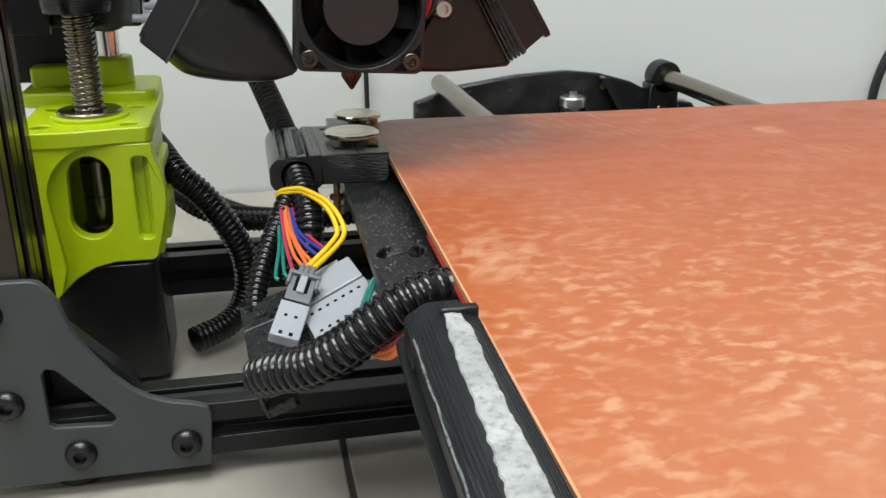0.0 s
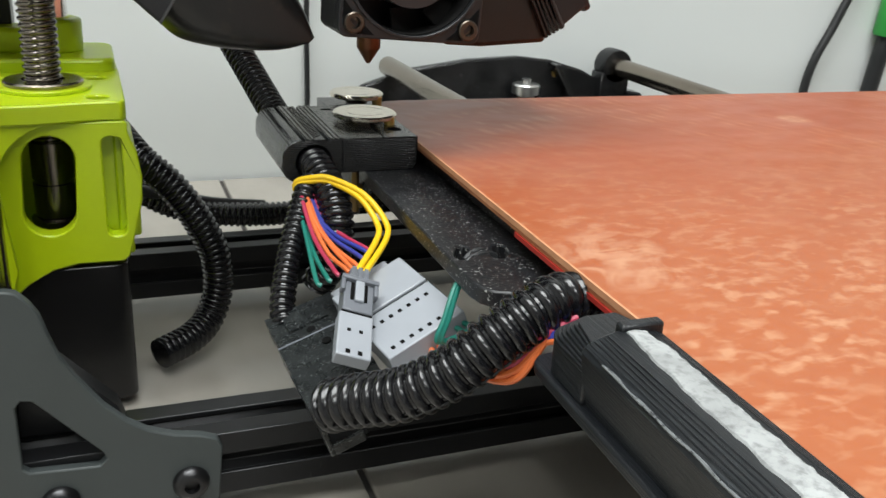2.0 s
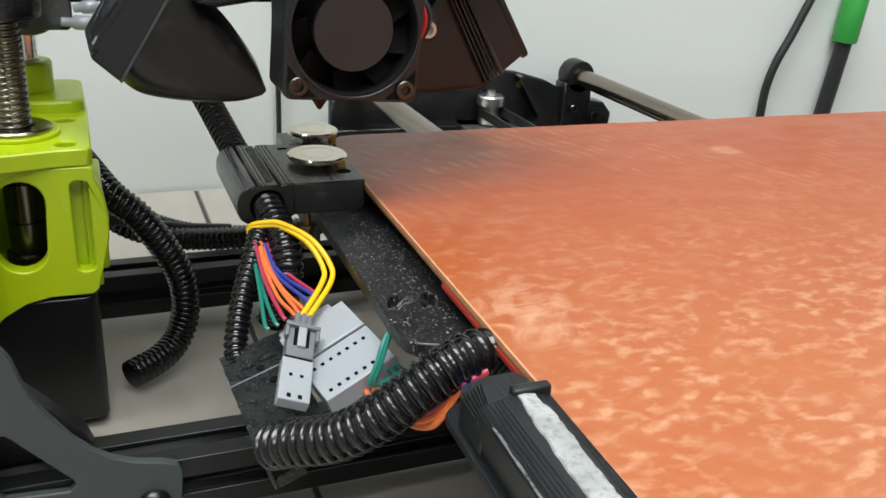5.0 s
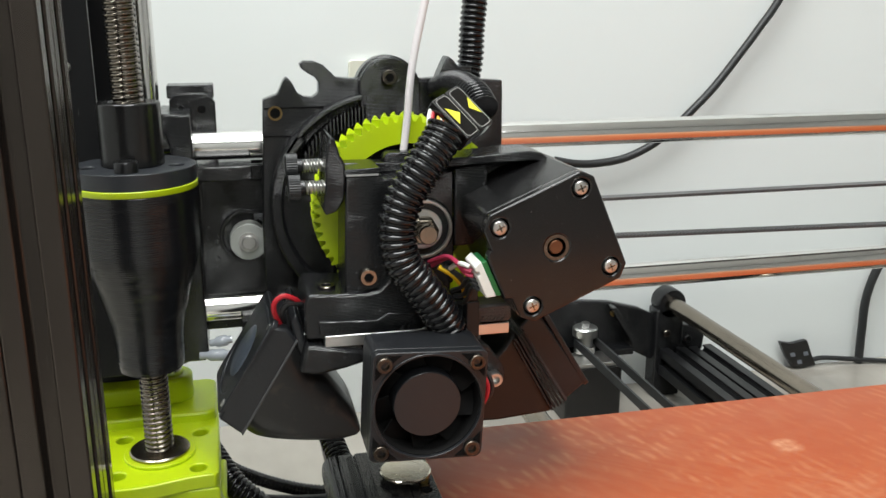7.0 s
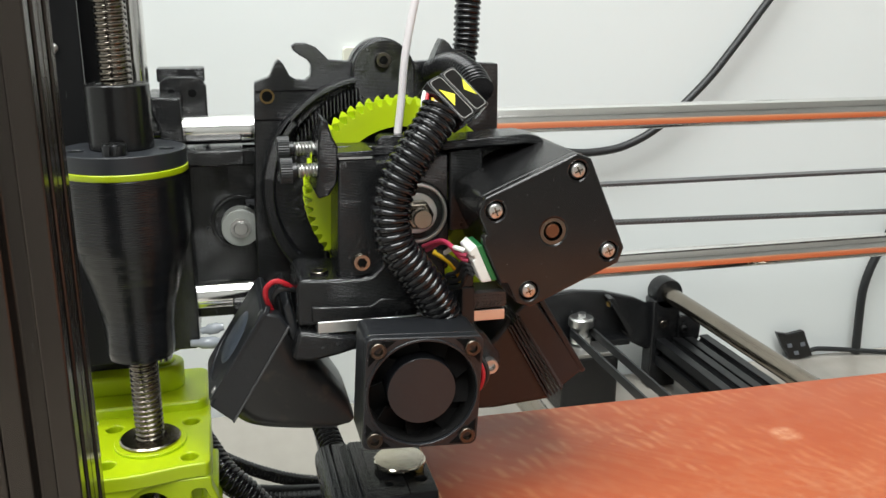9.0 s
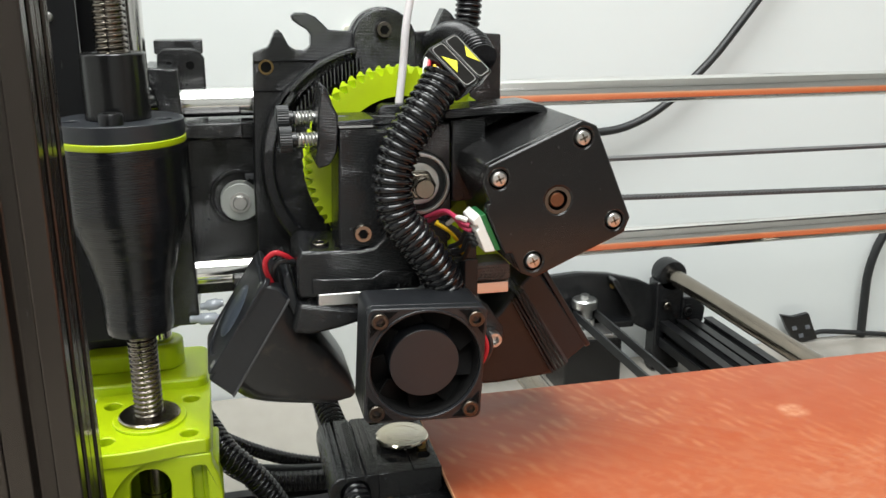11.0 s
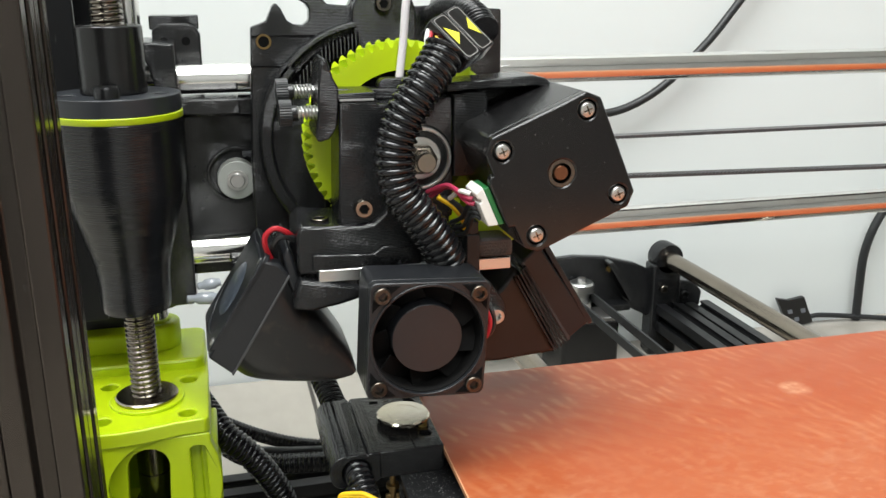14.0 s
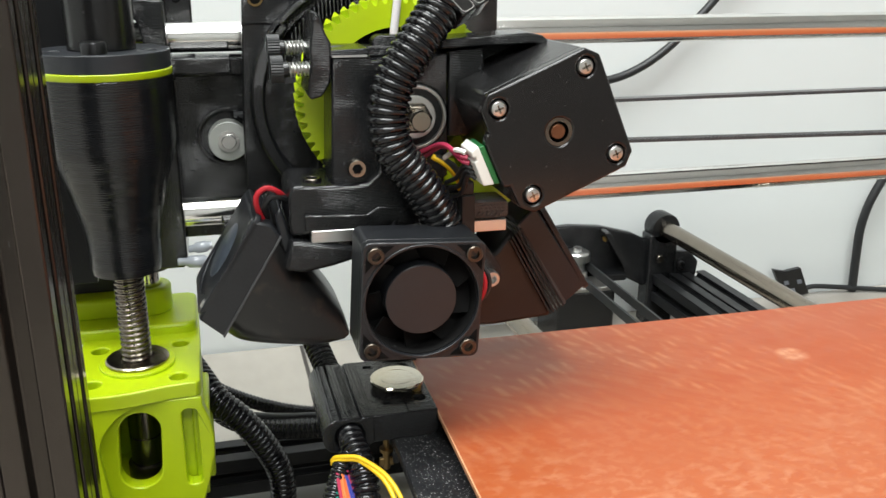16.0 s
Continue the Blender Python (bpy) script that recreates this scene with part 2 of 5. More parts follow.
GREENPL = surface("green_plastic", (0.03, 0.30, 0.05), 0.4, var=0.1)
DEEPGREEN = surface("deep_green_plastic", (0.014, 0.13, 0.035), 0.4, var=0.15)
STICKER = surface("yellow_print", (0.80, 0.75, 0.05), 0.5, var=0.1)
LINEPRINT = surface("grey_print", (0.30, 0.295, 0.285), 0.5, var=0.1)
FILAMENT = surface("white_filament", (0.78, 0.74, 0.75), 0.35, var=0.04)
SILICONE = surface("red_silicone", (0.42, 0.03, 0.02), 0.5, var=0.2)
GLASS_EDGE = surface("bed_sheet_edge", (0.42, 0.16, 0.07), 0.45, var=0.2, scale=200)
SATIN = surface("satin_blue_black_plastic", (0.022, 0.0245, 0.029), 0.42, var=0.15, scale=120, bump=0.2)
HUBLABEL = surface("fan_hub_label", (0.019, 0.0155, 0.016), 0.42, var=0.1)
WALL = surface("white_wall_paint", (0.73, 0.76, 0.752), 0.65, var=0.03, scale=3, bump=0.12, grain=500)
TILE = surface("white_glazed_tile", (0.36, 0.335, 0.295), 0.22, var=0.7, scale=13, bump=0.03, grain=200, stretch=(1, 0.45, 1))
GROUT = surface("dark_grout", (0.06, 0.055, 0.05), 0.8, var=0.3, scale=200)
FLOORMAT = surface("grey_floor", (0.30, 0.28, 0.26), 0.5, var=0.15, scale=4)
CEILING = surface("white_ceiling", (0.78, 0.78, 0.76), 0.8, var=0.03, scale=3)
IVORY = surface("ivory_plastic", (0.66, 0.66, 0.56), 0.4, var=0.04)
CLEAR = surface("milky_tube", (0.40, 0.43, 0.47), 0.15, var=0.1, coat=0.5)
RUBBED = surface("rubbed_white_paint", (0.33, 0.34, 0.34), 0.75, var=0.45, scale=110, bump=1.0, grain=900, wear=(0.15, 0.155, 0.155), wear_at=0.46, wear_soft=0.36)
CLIP = surface("black_clip_plastic", (0.008, 0.0095, 0.0115), 0.36, var=0.4, bump=0.8, grain=500, stretch=(5, 0.12, 5), wear=(0.03, 0.035, 0.04), wear_at=0.60, wear_soft=0.12)


def bed_surface():
    """Orange build sheet: pale streaks across, pale sheen painted in towards the front, wear, faint cross-hatch left by
    old prints.
    """
    mt = bpy.data.materials.new("orange_build_sheet")
    mt.use_nodes = True
    N, L = mt.node_tree.nodes, mt.node_tree.links
    p = N["Principled BSDF"]
    co = N.new("ShaderNodeTexCoord")

    def noise_at(scale, sx, sy, detail=4, turn=0.0, twist=0.0):
        mp = N.new("ShaderNodeMapping")
        mp.vector_type = "TEXTURE"
        mp.inputs["Scale"].default_value = (1 / sx, 1 / sy, 1)
        mp.inputs["Rotation"].default_value = (0, 0, radians(turn))
        L.new(co.outputs["Object"], mp.inputs[0])
        nz = N.new("ShaderNodeTexNoise")
        nz.inputs["Scale"].default_value, nz.inputs["Detail"].default_value = scale, detail
        nz.inputs["Distortion"].default_value = twist
        L.new(mp.outputs[0], nz.inputs["Vector"])
        return nz.outputs["Fac"]

    def ranged(src, lo, hi, a=0.0, b=1.0):
        r = N.new("ShaderNodeMapRange")
        for k, q in zip(("From Min", "From Max", "To Min", "To Max"), (lo, hi, a, b)):
            r.inputs[k].default_value = q
        L.new(src, r.inputs["Value"])
        return r.outputs["Result"]

    def blend(fac, a, b):
        m = N.new("ShaderNodeMix")
        m.data_type = "RGBA"
        L.new(fac, m.inputs["Factor"])
        for k, q in (("A", a), ("B", b)):
            if isinstance(q, tuple):
                m.inputs[k].default_value = (*q, 1)
            else:
                L.new(q, m.inputs[k])
        return m.outputs["Result"]

    def times(a, b):
        m = N.new("ShaderNodeMath")
        m.operation = "MULTIPLY"
        L.new(a, m.inputs[0])
        L.new(b, m.inputs[1])
        return m.outputs[0]

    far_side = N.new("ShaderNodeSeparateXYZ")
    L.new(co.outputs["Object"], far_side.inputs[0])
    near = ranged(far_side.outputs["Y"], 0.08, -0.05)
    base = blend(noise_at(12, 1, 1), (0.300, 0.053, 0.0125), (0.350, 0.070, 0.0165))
    # nearer half mixed paler: sheen at low viewing angles put into the colour
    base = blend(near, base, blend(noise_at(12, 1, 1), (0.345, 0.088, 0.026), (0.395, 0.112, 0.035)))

    def bands(period, turn, twist):
        mp = N.new("ShaderNodeMapping")
        mp.vector_type = "TEXTURE"
        mp.inputs["Rotation"].default_value = (0, 0, radians(turn))
        L.new(co.outputs["Object"], mp.inputs[0])
        wv = N.new("ShaderNodeTexWave")
        wv.inputs["Scale"].default_value = 0.314 / period
        wv.inputs["Distortion"].default_value, wv.inputs["Detail"].default_value, wv.inputs["Detail Scale"].default_value = twist, 1, 1.2
        L.new(mp.outputs[0], wv.inputs["Vector"])
        return wv.outputs["Fac"]

    hatch = times(ranged(noise_at(260, 0.07, 1.3, 2, -38), 0.45, 0.75), ranged(noise_at(7, 1, 1), 0.4, 0.7, 0, 0.28))
    slant = times(ranged(noise_at(170, 0.5, 1.0, 1, -52), 0.44, 0.78), ranged(noise_at(16, 1, 1, 2), 0.3, 0.6))
    dashes = times(ranged(bands(0.0060, 20, 3.5), 0.3, 1.0), ranged(noise_at(120, 0.8, 0.8, 2), 0.46, 0.62))
    dashes = times(times(dashes, ranged(noise_at(14, 1, 1, 2), 0.32, 0.62)), ranged(far_side.outputs["Y"], 0.02, 0.08))
    flecks = times(ranged(noise_at(360, 0.5, 0.8, 2, 4, 0.3), 0.48, 0.70), times(ranged(noise_at(30, 1, 1, 2), 0.25, 0.55), near))
    col = blend(ranged(flecks, 0, 1, 0, 0.62), base, (0.57, 0.32, 0.18))
    col = blend(ranged(slant, 0, 1, 0, 0.22), col, (0.44, 0.19, 0.09))
    col = blend(ranged(dashes, 0, 1, 0, 0.6), col, (0.46, 0.19, 0.085))
    col = blend(hatch, col, (0.40, 0.17, 0.085))

    def stain_or_haze(x, y, rx, ry):
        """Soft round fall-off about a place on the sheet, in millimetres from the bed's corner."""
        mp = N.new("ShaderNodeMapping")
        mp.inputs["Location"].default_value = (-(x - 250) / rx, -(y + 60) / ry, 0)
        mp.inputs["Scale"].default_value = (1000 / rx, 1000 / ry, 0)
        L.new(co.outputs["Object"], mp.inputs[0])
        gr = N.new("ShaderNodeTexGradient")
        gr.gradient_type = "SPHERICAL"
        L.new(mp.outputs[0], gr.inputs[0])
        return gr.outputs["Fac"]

    # pale pool at the front: haze of reflected light painted into the colour
    front = times(ranged(stain_or_haze(250, -290, 340, 230), 0.05, 0.55), ranged(noise_at(70, 0.55, 1.2, 3, 8, 0.2), 0.15, 0.75))
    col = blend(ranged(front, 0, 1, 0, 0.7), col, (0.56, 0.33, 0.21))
    swirl = times(ranged(stain_or_haze(11, -78, 17, 21), 0.05, 0.4), ranged(noise_at(85, 0.8, 1.1, 2, 30, 1.6), 0.43, 0.62))
    col = blend(ranged(swirl, 0, 1, 0, 0.6), col, (0.55, 0.29, 0.17))
    worn_spot = times(ranged(stain_or_haze(157.6, 36, 9, 8), 0.1, 0.65), ranged(noise_at(160, 1, 1.2), 0.3, 0.66))
    col = blend(ranged(worn_spot, 0, 1, 0, 0.85), col, (0.58, 0.31, 0.17))
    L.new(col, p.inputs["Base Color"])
    L.new(ranged(noise_at(45, 1, 2.5), 0.3, 0.7, 0.30, 0.40), p.inputs["Roughness"])
    p.inputs["Specular IOR Level"].default_value = 0.5
    bp = N.new("ShaderNodeBump")
    bp.inputs["Strength"].default_value, bp.inputs["Distance"].default_value = 0.02, 0.0002
    L.new(noise_at(900, 1, 1, 2), bp.inputs["Height"])
    L.new(bp.outputs["Normal"], p.inputs["Normal"])
    return mt


BED = bed_surface()
# duct plastic with a brown sheen painted in as soft blotches
DUCT = surface("brown_sheen_black_plastic", (0.009, 0.0088, 0.0088), 0.30, spec=0.5, var=0.3, bump=0.15, scale=30, wear=(0.045, 0.032, 0.024), wear_at=0.58, wear_soft=0.3)
ROUGHPRINT = surface("coarse_black_printed_plastic", (0.008, 0.0084, 0.0096), 0.2, layers=0.0009, bump=0.6, grain=160, stretch=(0.6, 0.6, 5), wear=(0.02, 0.021, 0.024), wear_at=0.7)
DULLSTEEL = surface("dull_steel", (0.32, 0.28, 0.23), 0.22, metal=1.0, var=0.15, bump=0.05)
ROOMWALL = surface("pale_room_wall", (0.48, 0.48, 0.465), 0.7, var=0.05, scale=3)
# greyer version of the printed plastic, for the right foot
FOOTGREY = surface("grey_printed_plastic", (0.085, 0.082, 0.08), 0.42, var=0.4, scale=160, layers=0.0012, bump=0.8, wear=(0.12, 0.11, 0.105), wear_at=0.6)
SCUFF = surface("grey_scuff", (0.15, 0.16, 0.165), 0.6, var=0.4, scale=200, wear=(0.03, 0.032, 0.034), wear_at=0.55)
BLADE = surface("fan_blade_plastic", (0.007, 0.0068, 0.0068), 0.8, bump=0.05, spec=0.12)
PALE_EDGE = surface("pale_cut_edge", (0.56, 0.27, 0.14), 0.5, var=0.25, scale=250)
SCREWBROWN = surface("dull_dark_screw_steel", (0.10, 0.085, 0.07), 0.34, metal=1.0, var=0.25, bump=0.08)
BRONZE = surface("dull_bronze", (0.24, 0.16, 0.07), 0.4, metal=1.0, var=0.25)
POSTBLACK = surface("worn_black_anodised_post", (0.055, 0.045, 0.038), 0.22, metal=0.7, var=0.2, bump=0.05, stretch=(1, 1, 0.2), wear=(0.09, 0.085, 0.08), wear_at=0.74)


# ---- room ----
def room():
    x0, x1, y0, y1, z0, z1 = -1600, 2100, -2600, 322, -760, 1740
    solo("wall_back", box(x0, x1, y1, y1 + 120, z0, z1), WALL, (0, y1, 0), "smooth off-white painted wall behind the printer", "wall", kind="structure")
    solo("wall_left", box(x0 - 120, x0, y0, y1, z0, z1), ROOMWALL, (x0, 0, 0), "pale painted side wall", "wall", kind="structure")
    solo("wall_right", box(x1, x1 + 120, y0, y1, z0, z1), ROOMWALL, (x1, 0, 0), "pale painted side wall", "wall", kind="structure")
    solo("wall_front", box(x0, x1, y0 - 120, y0, z0, z1), ROOMWALL, (0, y0, 0), "pale painted wall", "wall", kind="structure")
    solo("floor", box(x0, x1, y0, y1, z0 - 60, z0), FLOORMAT, (0, 0, z0), "plain grey floor", "floor", kind="structure")
    solo("ceiling", box(x0, x1, y0, y1, z1, z1 + 60), CEILING, (0, 0, z1), "plain white ceiling", "ceiling", kind="structure")
    top = thing("worktop", (0, 0, -40), "worktop of large white glazed tiles with dark joints", "worktop", kind="structure")
    part("grout_bed", box(-1100, 1300, -420, 321, -40, -1.6), GROUT, top)
    edges = [-1100, -681.5, -352.5, -23.5, 305.5, 637, 966, 1300]
    for a, b in zip(edges, edges[1:]):
        for c, d in ((-420, -168), (-168, 320.5)):
            part("tile", box(a + 1.1, b - 1.1, c + 1.1, d - 1.1, -12, 0), TILE, top, bevel=0.7)
    plate = thing("wall_plate", (22, 322, 215), "ivory plastic wall plate behind the print head", "wall plate")
    part("plate", prism(rounded(7, 38, 180, 252, 3), 317.5, 321.9), IVORY, plate, bevel=0.8)


room()


# ---- printer frame ----
def rail_outline(cx, cy, w=10.0, slot=3.1, lip=1.6, deep=5.5):
    """Cross-section of a slotted square rail, 20 wide."""
    q = [(w, -w), (w, -slot), (w - lip, -slot), (w - lip, -slot - 2), (w - deep, -slot + 0.6), (w - deep, slot - 0.6), (w - lip, slot + 2), (w - lip, slot), (w, slot)]
    out = []
    for k in range(4):
        c, s = (1, 0, -1, 0)[k], (0, 1, 0, -1)[k]
        out += [(cx + c * a - s * b, cy + s * a + c * b) for a, b in q]
    return out


def bolt_head(at, axis, r=4.6, h=2.7):
    """Button head with a hexagon socket: dome and socket rim."""
    m = turned([(r, 0), (r, h * 0.3), (r * 0.86, h * 0.72), (r * 0.62, h), (r * 0.42, h), (r * 0.40, h * 0.35), (0.01, h * 0.3)], axis, at, 24)
    return m


def socket_screw(name, at, axis, r, h, material, parent, label=""):
    """Cap screw; a black hexagon, a piece of its own, stands for the shade in its socket."""
    a = Vector(axis).normalized()
    ob = part(name, turned([(r, 0), (r, h * 0.82), (r * 0.9, h), (r * 0.58, h), (r * 0.55, h * 0.9)], axis, at, 24), material, parent, label)
    part("hex_socket", turned([(r * 0.56, 0), (r * 0.56, 0.05)], axis, Vector(at) + a * (h * 0.93), 6), GAP_SHADE, ob)
    return ob


def cap_screw(at, axis, r=2.6, h=2.6):
    return turned([(r, 0), (r, h * 0.85), (r * 0.9, h), (r * 0.56, h), (r * 0.5, h * 0.3), (0.01, h * 0.3)], axis, at, 6 * 4)


frame_rig = thing("printer_frame", (0, 100, 0), "black slotted aluminium printer frame with a grey corner plate", "printer frame")
part("front_rail", prism(rail_outline(-1, 18), -145, 520, "yz"), ANODISED, frame_rig, bevel=0.35)
part("rear_rail", prism(rail_outline(140, 18), -145, 520, "yz"), ANODISED, frame_rig, bevel=0.35)
for px_, py_ in ((-129.5, 19.02), (-129.5, -1), (-149.52, -1)):
    part("left_post", prism([(x + px_, y + py_) for x, y in rail_outline(0, 0)], 28, 520, "xy"), POSTBLACK, frame_rig, bevel=0.9)
for x in (-128, 505):
    for y in (-1, 140):
        part("foot", turned([(7, 0), (8, 1), (7.5, 8)], (0, 0, 1), (x + (0 if x > 0 else 14), y, 0), 20), CABLE, frame_rig)
outline = [(-145, 78.5), (-117, 78), (-114.5, 77.3), (-112, 74.5), (-110, 71), (-108.3, 64.5), (-106.5, 59), (-103, 52.5), (-97.1, 43.6), (-92, 38.2),
           (-87, 34.6), (-80, 31.8), (-73, 30.3), (-69, 28.6), (-67.8, 26), (-69.3, 6.2), (-145, 6.6)]
tri_hole = [(-117.9, 46.2), (-116.6, 48), (-114, 47.6), (-98.4, 29.6), (-97.8, 27.6), (-99.6, 25.8), (-116.5, 26.8), (-118, 28.2)]
gusset = part("corner_plate", prism(outline, -14.2, -11.1, "xz", [tri_hole]), GUSSET, frame_rig, "dark grey powder-coated corner plate with a triangular cut-out", bevel=0.5)
for x, z in ((-76.7, 16.2), (-110, 16.5), (-129.1, 36.9), (-130.5, 68)):
    part("button_bolt", bolt_head((x, -14.1, z), (0, -1, 0), 5.0, 3.0), BOLT, gusset)

part("corner_block", prism([(-119.4, 28.1), (-119.4, 56), (-112, 54), (-94, 34), (-92, 28.1)], 1, 9, "xz"), ANODISED, frame_rig, bevel=0.6)
part("rear_upright", prism([(-156, 94), (-121, 94), (-121, 97), (-150, 97.4), (-150, 140), (-156, 140)], 137, 520, "xy"), ANODISED, frame_rig, "flat black upright plate behind the post", bevel=0.4)
part("rear_channel", box(-149, -118.6, 127, 141, 113, 520), ANODISED, frame_rig, bevel=0.4)
part("upright_screw", bolt_head((-130.5, 93.9, 264), (0, -1, 0), 1.8, 1.0), STEEL, frame_rig)

# long guide rods and drive belts of the gantry
for y, z, where in ((115, 229.2, "upper"), (109, 159.4, "lower")):
    solo("guide_rod", rod((-128, y, z), (520, y, z), 6.0, 32), CHROME, (0, y, z), "polished steel guide rod crossing the gantry, " + where + " one of two", "guide rod", "gantry rods")


def belt(x0, x1, y, z, down, fall=0.0):
    """Toothed belt lying flat: band and teeth, its far end lower by the fall."""
    m = box(x0, x1, y - 3, y + 3, z - 0.45, z + 0.45)
    n = int((x1 - x0) / 2)
    for k in range(n):
        x = x0 + 2 * k
        m.join(box(x, x + 1.1, y - 3, y + 3, z - 1.0 if down else z + 0.4, z - 0.4 if down else z + 1.0))
    m.v = [(a, b, c - fall * (a - x0) / (x1 - x0)) for a, b, c in m.v]
    return m


gantry_belt = thing("gantry_belt", (0, 108, 188), "black toothed drive belt looped along the gantry", "belt")
part("upper_run", belt(-64, 520, 108, 199.2, True, 0.0), BELT, gantry_belt)
part("lower_run", belt(-64, 520, 108, 183.6, False, 12.0), BELT, gantry_belt)


# ---- left Z axis ----
AX, AY = -108.0, 78.0
mount = thing("motor_mount", (AX, 90, 52), "glossy lime green printed motor mount with a slotted front", "motor mount")
arch = [(-127.5, 101.9)] + [(-85.5, 101.9), (-84.6, 101), (-84.6, 98), (-82.4, 92), (-81.2, 84), (-81.6, 76), (-83.5, 68), (-86.5, 57.2), (-88.4, 55.6), (-102, 55.8), (-110, 54), (-117, 50), (-122, 45.5), (-127.5, 39.5)]
slot = [(AX + 0.1 + q[0], q[1]) for q in circle(0, 90.2, 7.6, 12, 0, 180)] + [(AX - 0.9 + q[0], q[1]) for q in circle(0, 73.5, 7.6, 12, 180, 360)]
side_slot = rounded(-92.5, -86.8, 64.5, 97, 2.2)
part("front_panel", prism(arch, 55.5, 62, "xz", [slot, side_slot]), LIME, mount, bevel=1.0)
part("pocket_back", box(-94, -85, 63.5, 65, 60, 100), LIME, mount)
part("back_wall", box(-137, -84.7, 99, 103, 50, 103), LIME, mount, bevel=0.6)
part("inner_floor", box(-124, -88, 62, 99, 54, 57), LIME, mount)
rim = prism([(-119.5, 56)] + circle(AX + 4, 83.3, 18.5, 18, 178, 96) + [(-100, 102.2), (-126, 102.2), (-127, 41), (-122.3, 46.2)], 51.6, 55.62, "xz")
rim.v = [(x, y + 3.9 * min(max((x + 118) / 20, 0), 1) if y < 52 else y, z) for x, y, z in rim.v]
part("front_rim", rim, LIME, mount, bevel=0.5)
holes = [circle(AX + a, AY + b, 3.4, 18) for a in (-15.5, 15.5) for b in (-15.5, 15.5)] + [circle(AX, AY, 9.5, 28)]
part("top_plate", prism([(-131, 51.2), (-116, 51.3), (-109, 52.0), (-103, 53.4), (-96, 55.0), (-90, 55.5), (-86, 55.6), (-84.6, 57.5), (-84.6, 106), (-85.4, 137), (-89, 142), (-131, 142)], 102, 108, "xy", holes), LIME, mount, bevel=1.2)
part("bearing_collar", prism(circle(AX, AY, 14.2, 36), 107.9, 109.4, "xy", [circle(AX, AY, 9.5, 28)]), LIME, mount, bevel=0.4)
part("back_block", prism(rounded(-139, -85.6, 104, 142, 5), 106.5, 112.5, "xy"), LIME, mount, bevel=1.2)
part("rod_boss", prism(circle(-105, 125, 9.5, 30), 112, 124, "xy", [circle(-105, 125, 5.2, 20)]), LIME, mount, bevel=1.2)
part("rod_boss_web", box(-136, -106, 117, 132, 112, 121), LIME, mount, bevel=1.5)
part("right_wall", box(-89, -84.7, 61, 100, 56, 103), LIME, mount, bevel=0.8)
part("left_wall", box(-127.5, -123.5, 61, 100, 40, 103), LIME, mount, bevel=0.8)
part("side_tab", box(-86, -82, 66, 98, 60, 74), LIME, mount, bevel=1.2)
part("side_tab", box(-86, -82.4, 66, 98, 86, 92), LIME, mount, bevel=1.2)
part("mount_screw", bolt_head((-85, 64.5, 75.5), (0.2, -0.9, 0.4), 2.8, 2.0), BOLT, mount)
part("washer", turned([(11.6, 0), (12, 0.4), (12, 1.2), (11.4, 1.7), (6.4, 1.7), (6.2, 0.2)], (0, 0, 1), (AX, AY, 109.2), 40), DULLSTEEL, mount)

zmotor = thing("stepper_motor", (AX, 77, 4), "black square stepper motor under the green mount", "motor")
part("motor_body", prism(rounded(AX - 21, AX + 21, AY - 21, AY + 21, 4.5, 5), 4, 54, "xy"), MOULD, zmotor, bevel=0.6)
part("shaft_coupler", turned([(6.5, 0), (6.5, 11), (5.9, 11.3), (5.9, 12.2), (6.5, 12.5), (6.5, 25)], (0, 0, 1), (AX, AY, 66), 28), DARKSTEEL, zmotor)
part("shaft_collar", turned([(8, 0), (8, 11), (6, 12)], (0, 0, 1), (AX, AY, 54), 28), DARKSTEEL, zmotor)

lead = thing("lead_screw", (AX, AY, 90), "threaded steel lead screw standing in the green mount", "lead screw")
part("thread", screw_thread(AX, AY, 91, 520, 5.7, 2.1, 0.7), DARKSTEEL, lead)
part("plain_end", turned([(3.6, 0), (4.0, 0.6), (4.0, 10), (5.0, 11)], (0, 0, 1), (AX, AY, 80.2), 24), STEEL, lead)
solo("vertical_rod", rod((-105, 125, 108), (-105, 125, 520), 5.0, 28), CHROME, (-105, 125, 108), "polished upright steel guide rod behind the lead screw", "guide rod")

nut = thing("nut_housing", (AX, AY, 146), "black printed cone housing with a thin lime ring", "nut housing")
lower_band = [(12.75 + 0.02 * k + (0.16 if k % 2 else 0.0), 2.5 + 0.7 * k) for k in range(15)]
upper_band = [(22.2 + 0.012 * k + (0.0 if k % 2 else 0.13 + 0.05 * math.sin(k * 1.7)), 50 + 0.72 * k) for k in range(32)]
part("cone", turned([(7, 0), (12.3, 0.2)] + lower_band + [(14.2, 20), (17.5, 33), (21.2, 45)] + upper_band + [(22.5, 73)], (0, 0, 1), (AX, AY, 147), 64), ROUGHPRINT, nut, smooth=60)
part("ring", turned([(22.8, 0), (23.0, 0.3), (23.0, 2.1), (22.7, 2.4)], (0, 0, 1), (AX, AY, 220.0), 56), LIME, nut, "thin lime green spacer ring", bevel=0)
flange_holes = [circle(AX + 16.3 * math.cos(radians(a)), AY + 16.3 * math.sin(radians(a)), 3.0, 16) for a in (-15, 195, 90)]
part("flange", prism(circle(AX, AY, 22.7, 56), 222.4, 228.6, "xy", flange_holes), SATIN, nut, bevel=0.35)
part("sleeve", prism(circle(AX, AY, 11.5, 40), 228.5, 252.2, "xy", [circle(AX, AY, 6.3, 28)]), MOULD, nut, bevel=0.6)
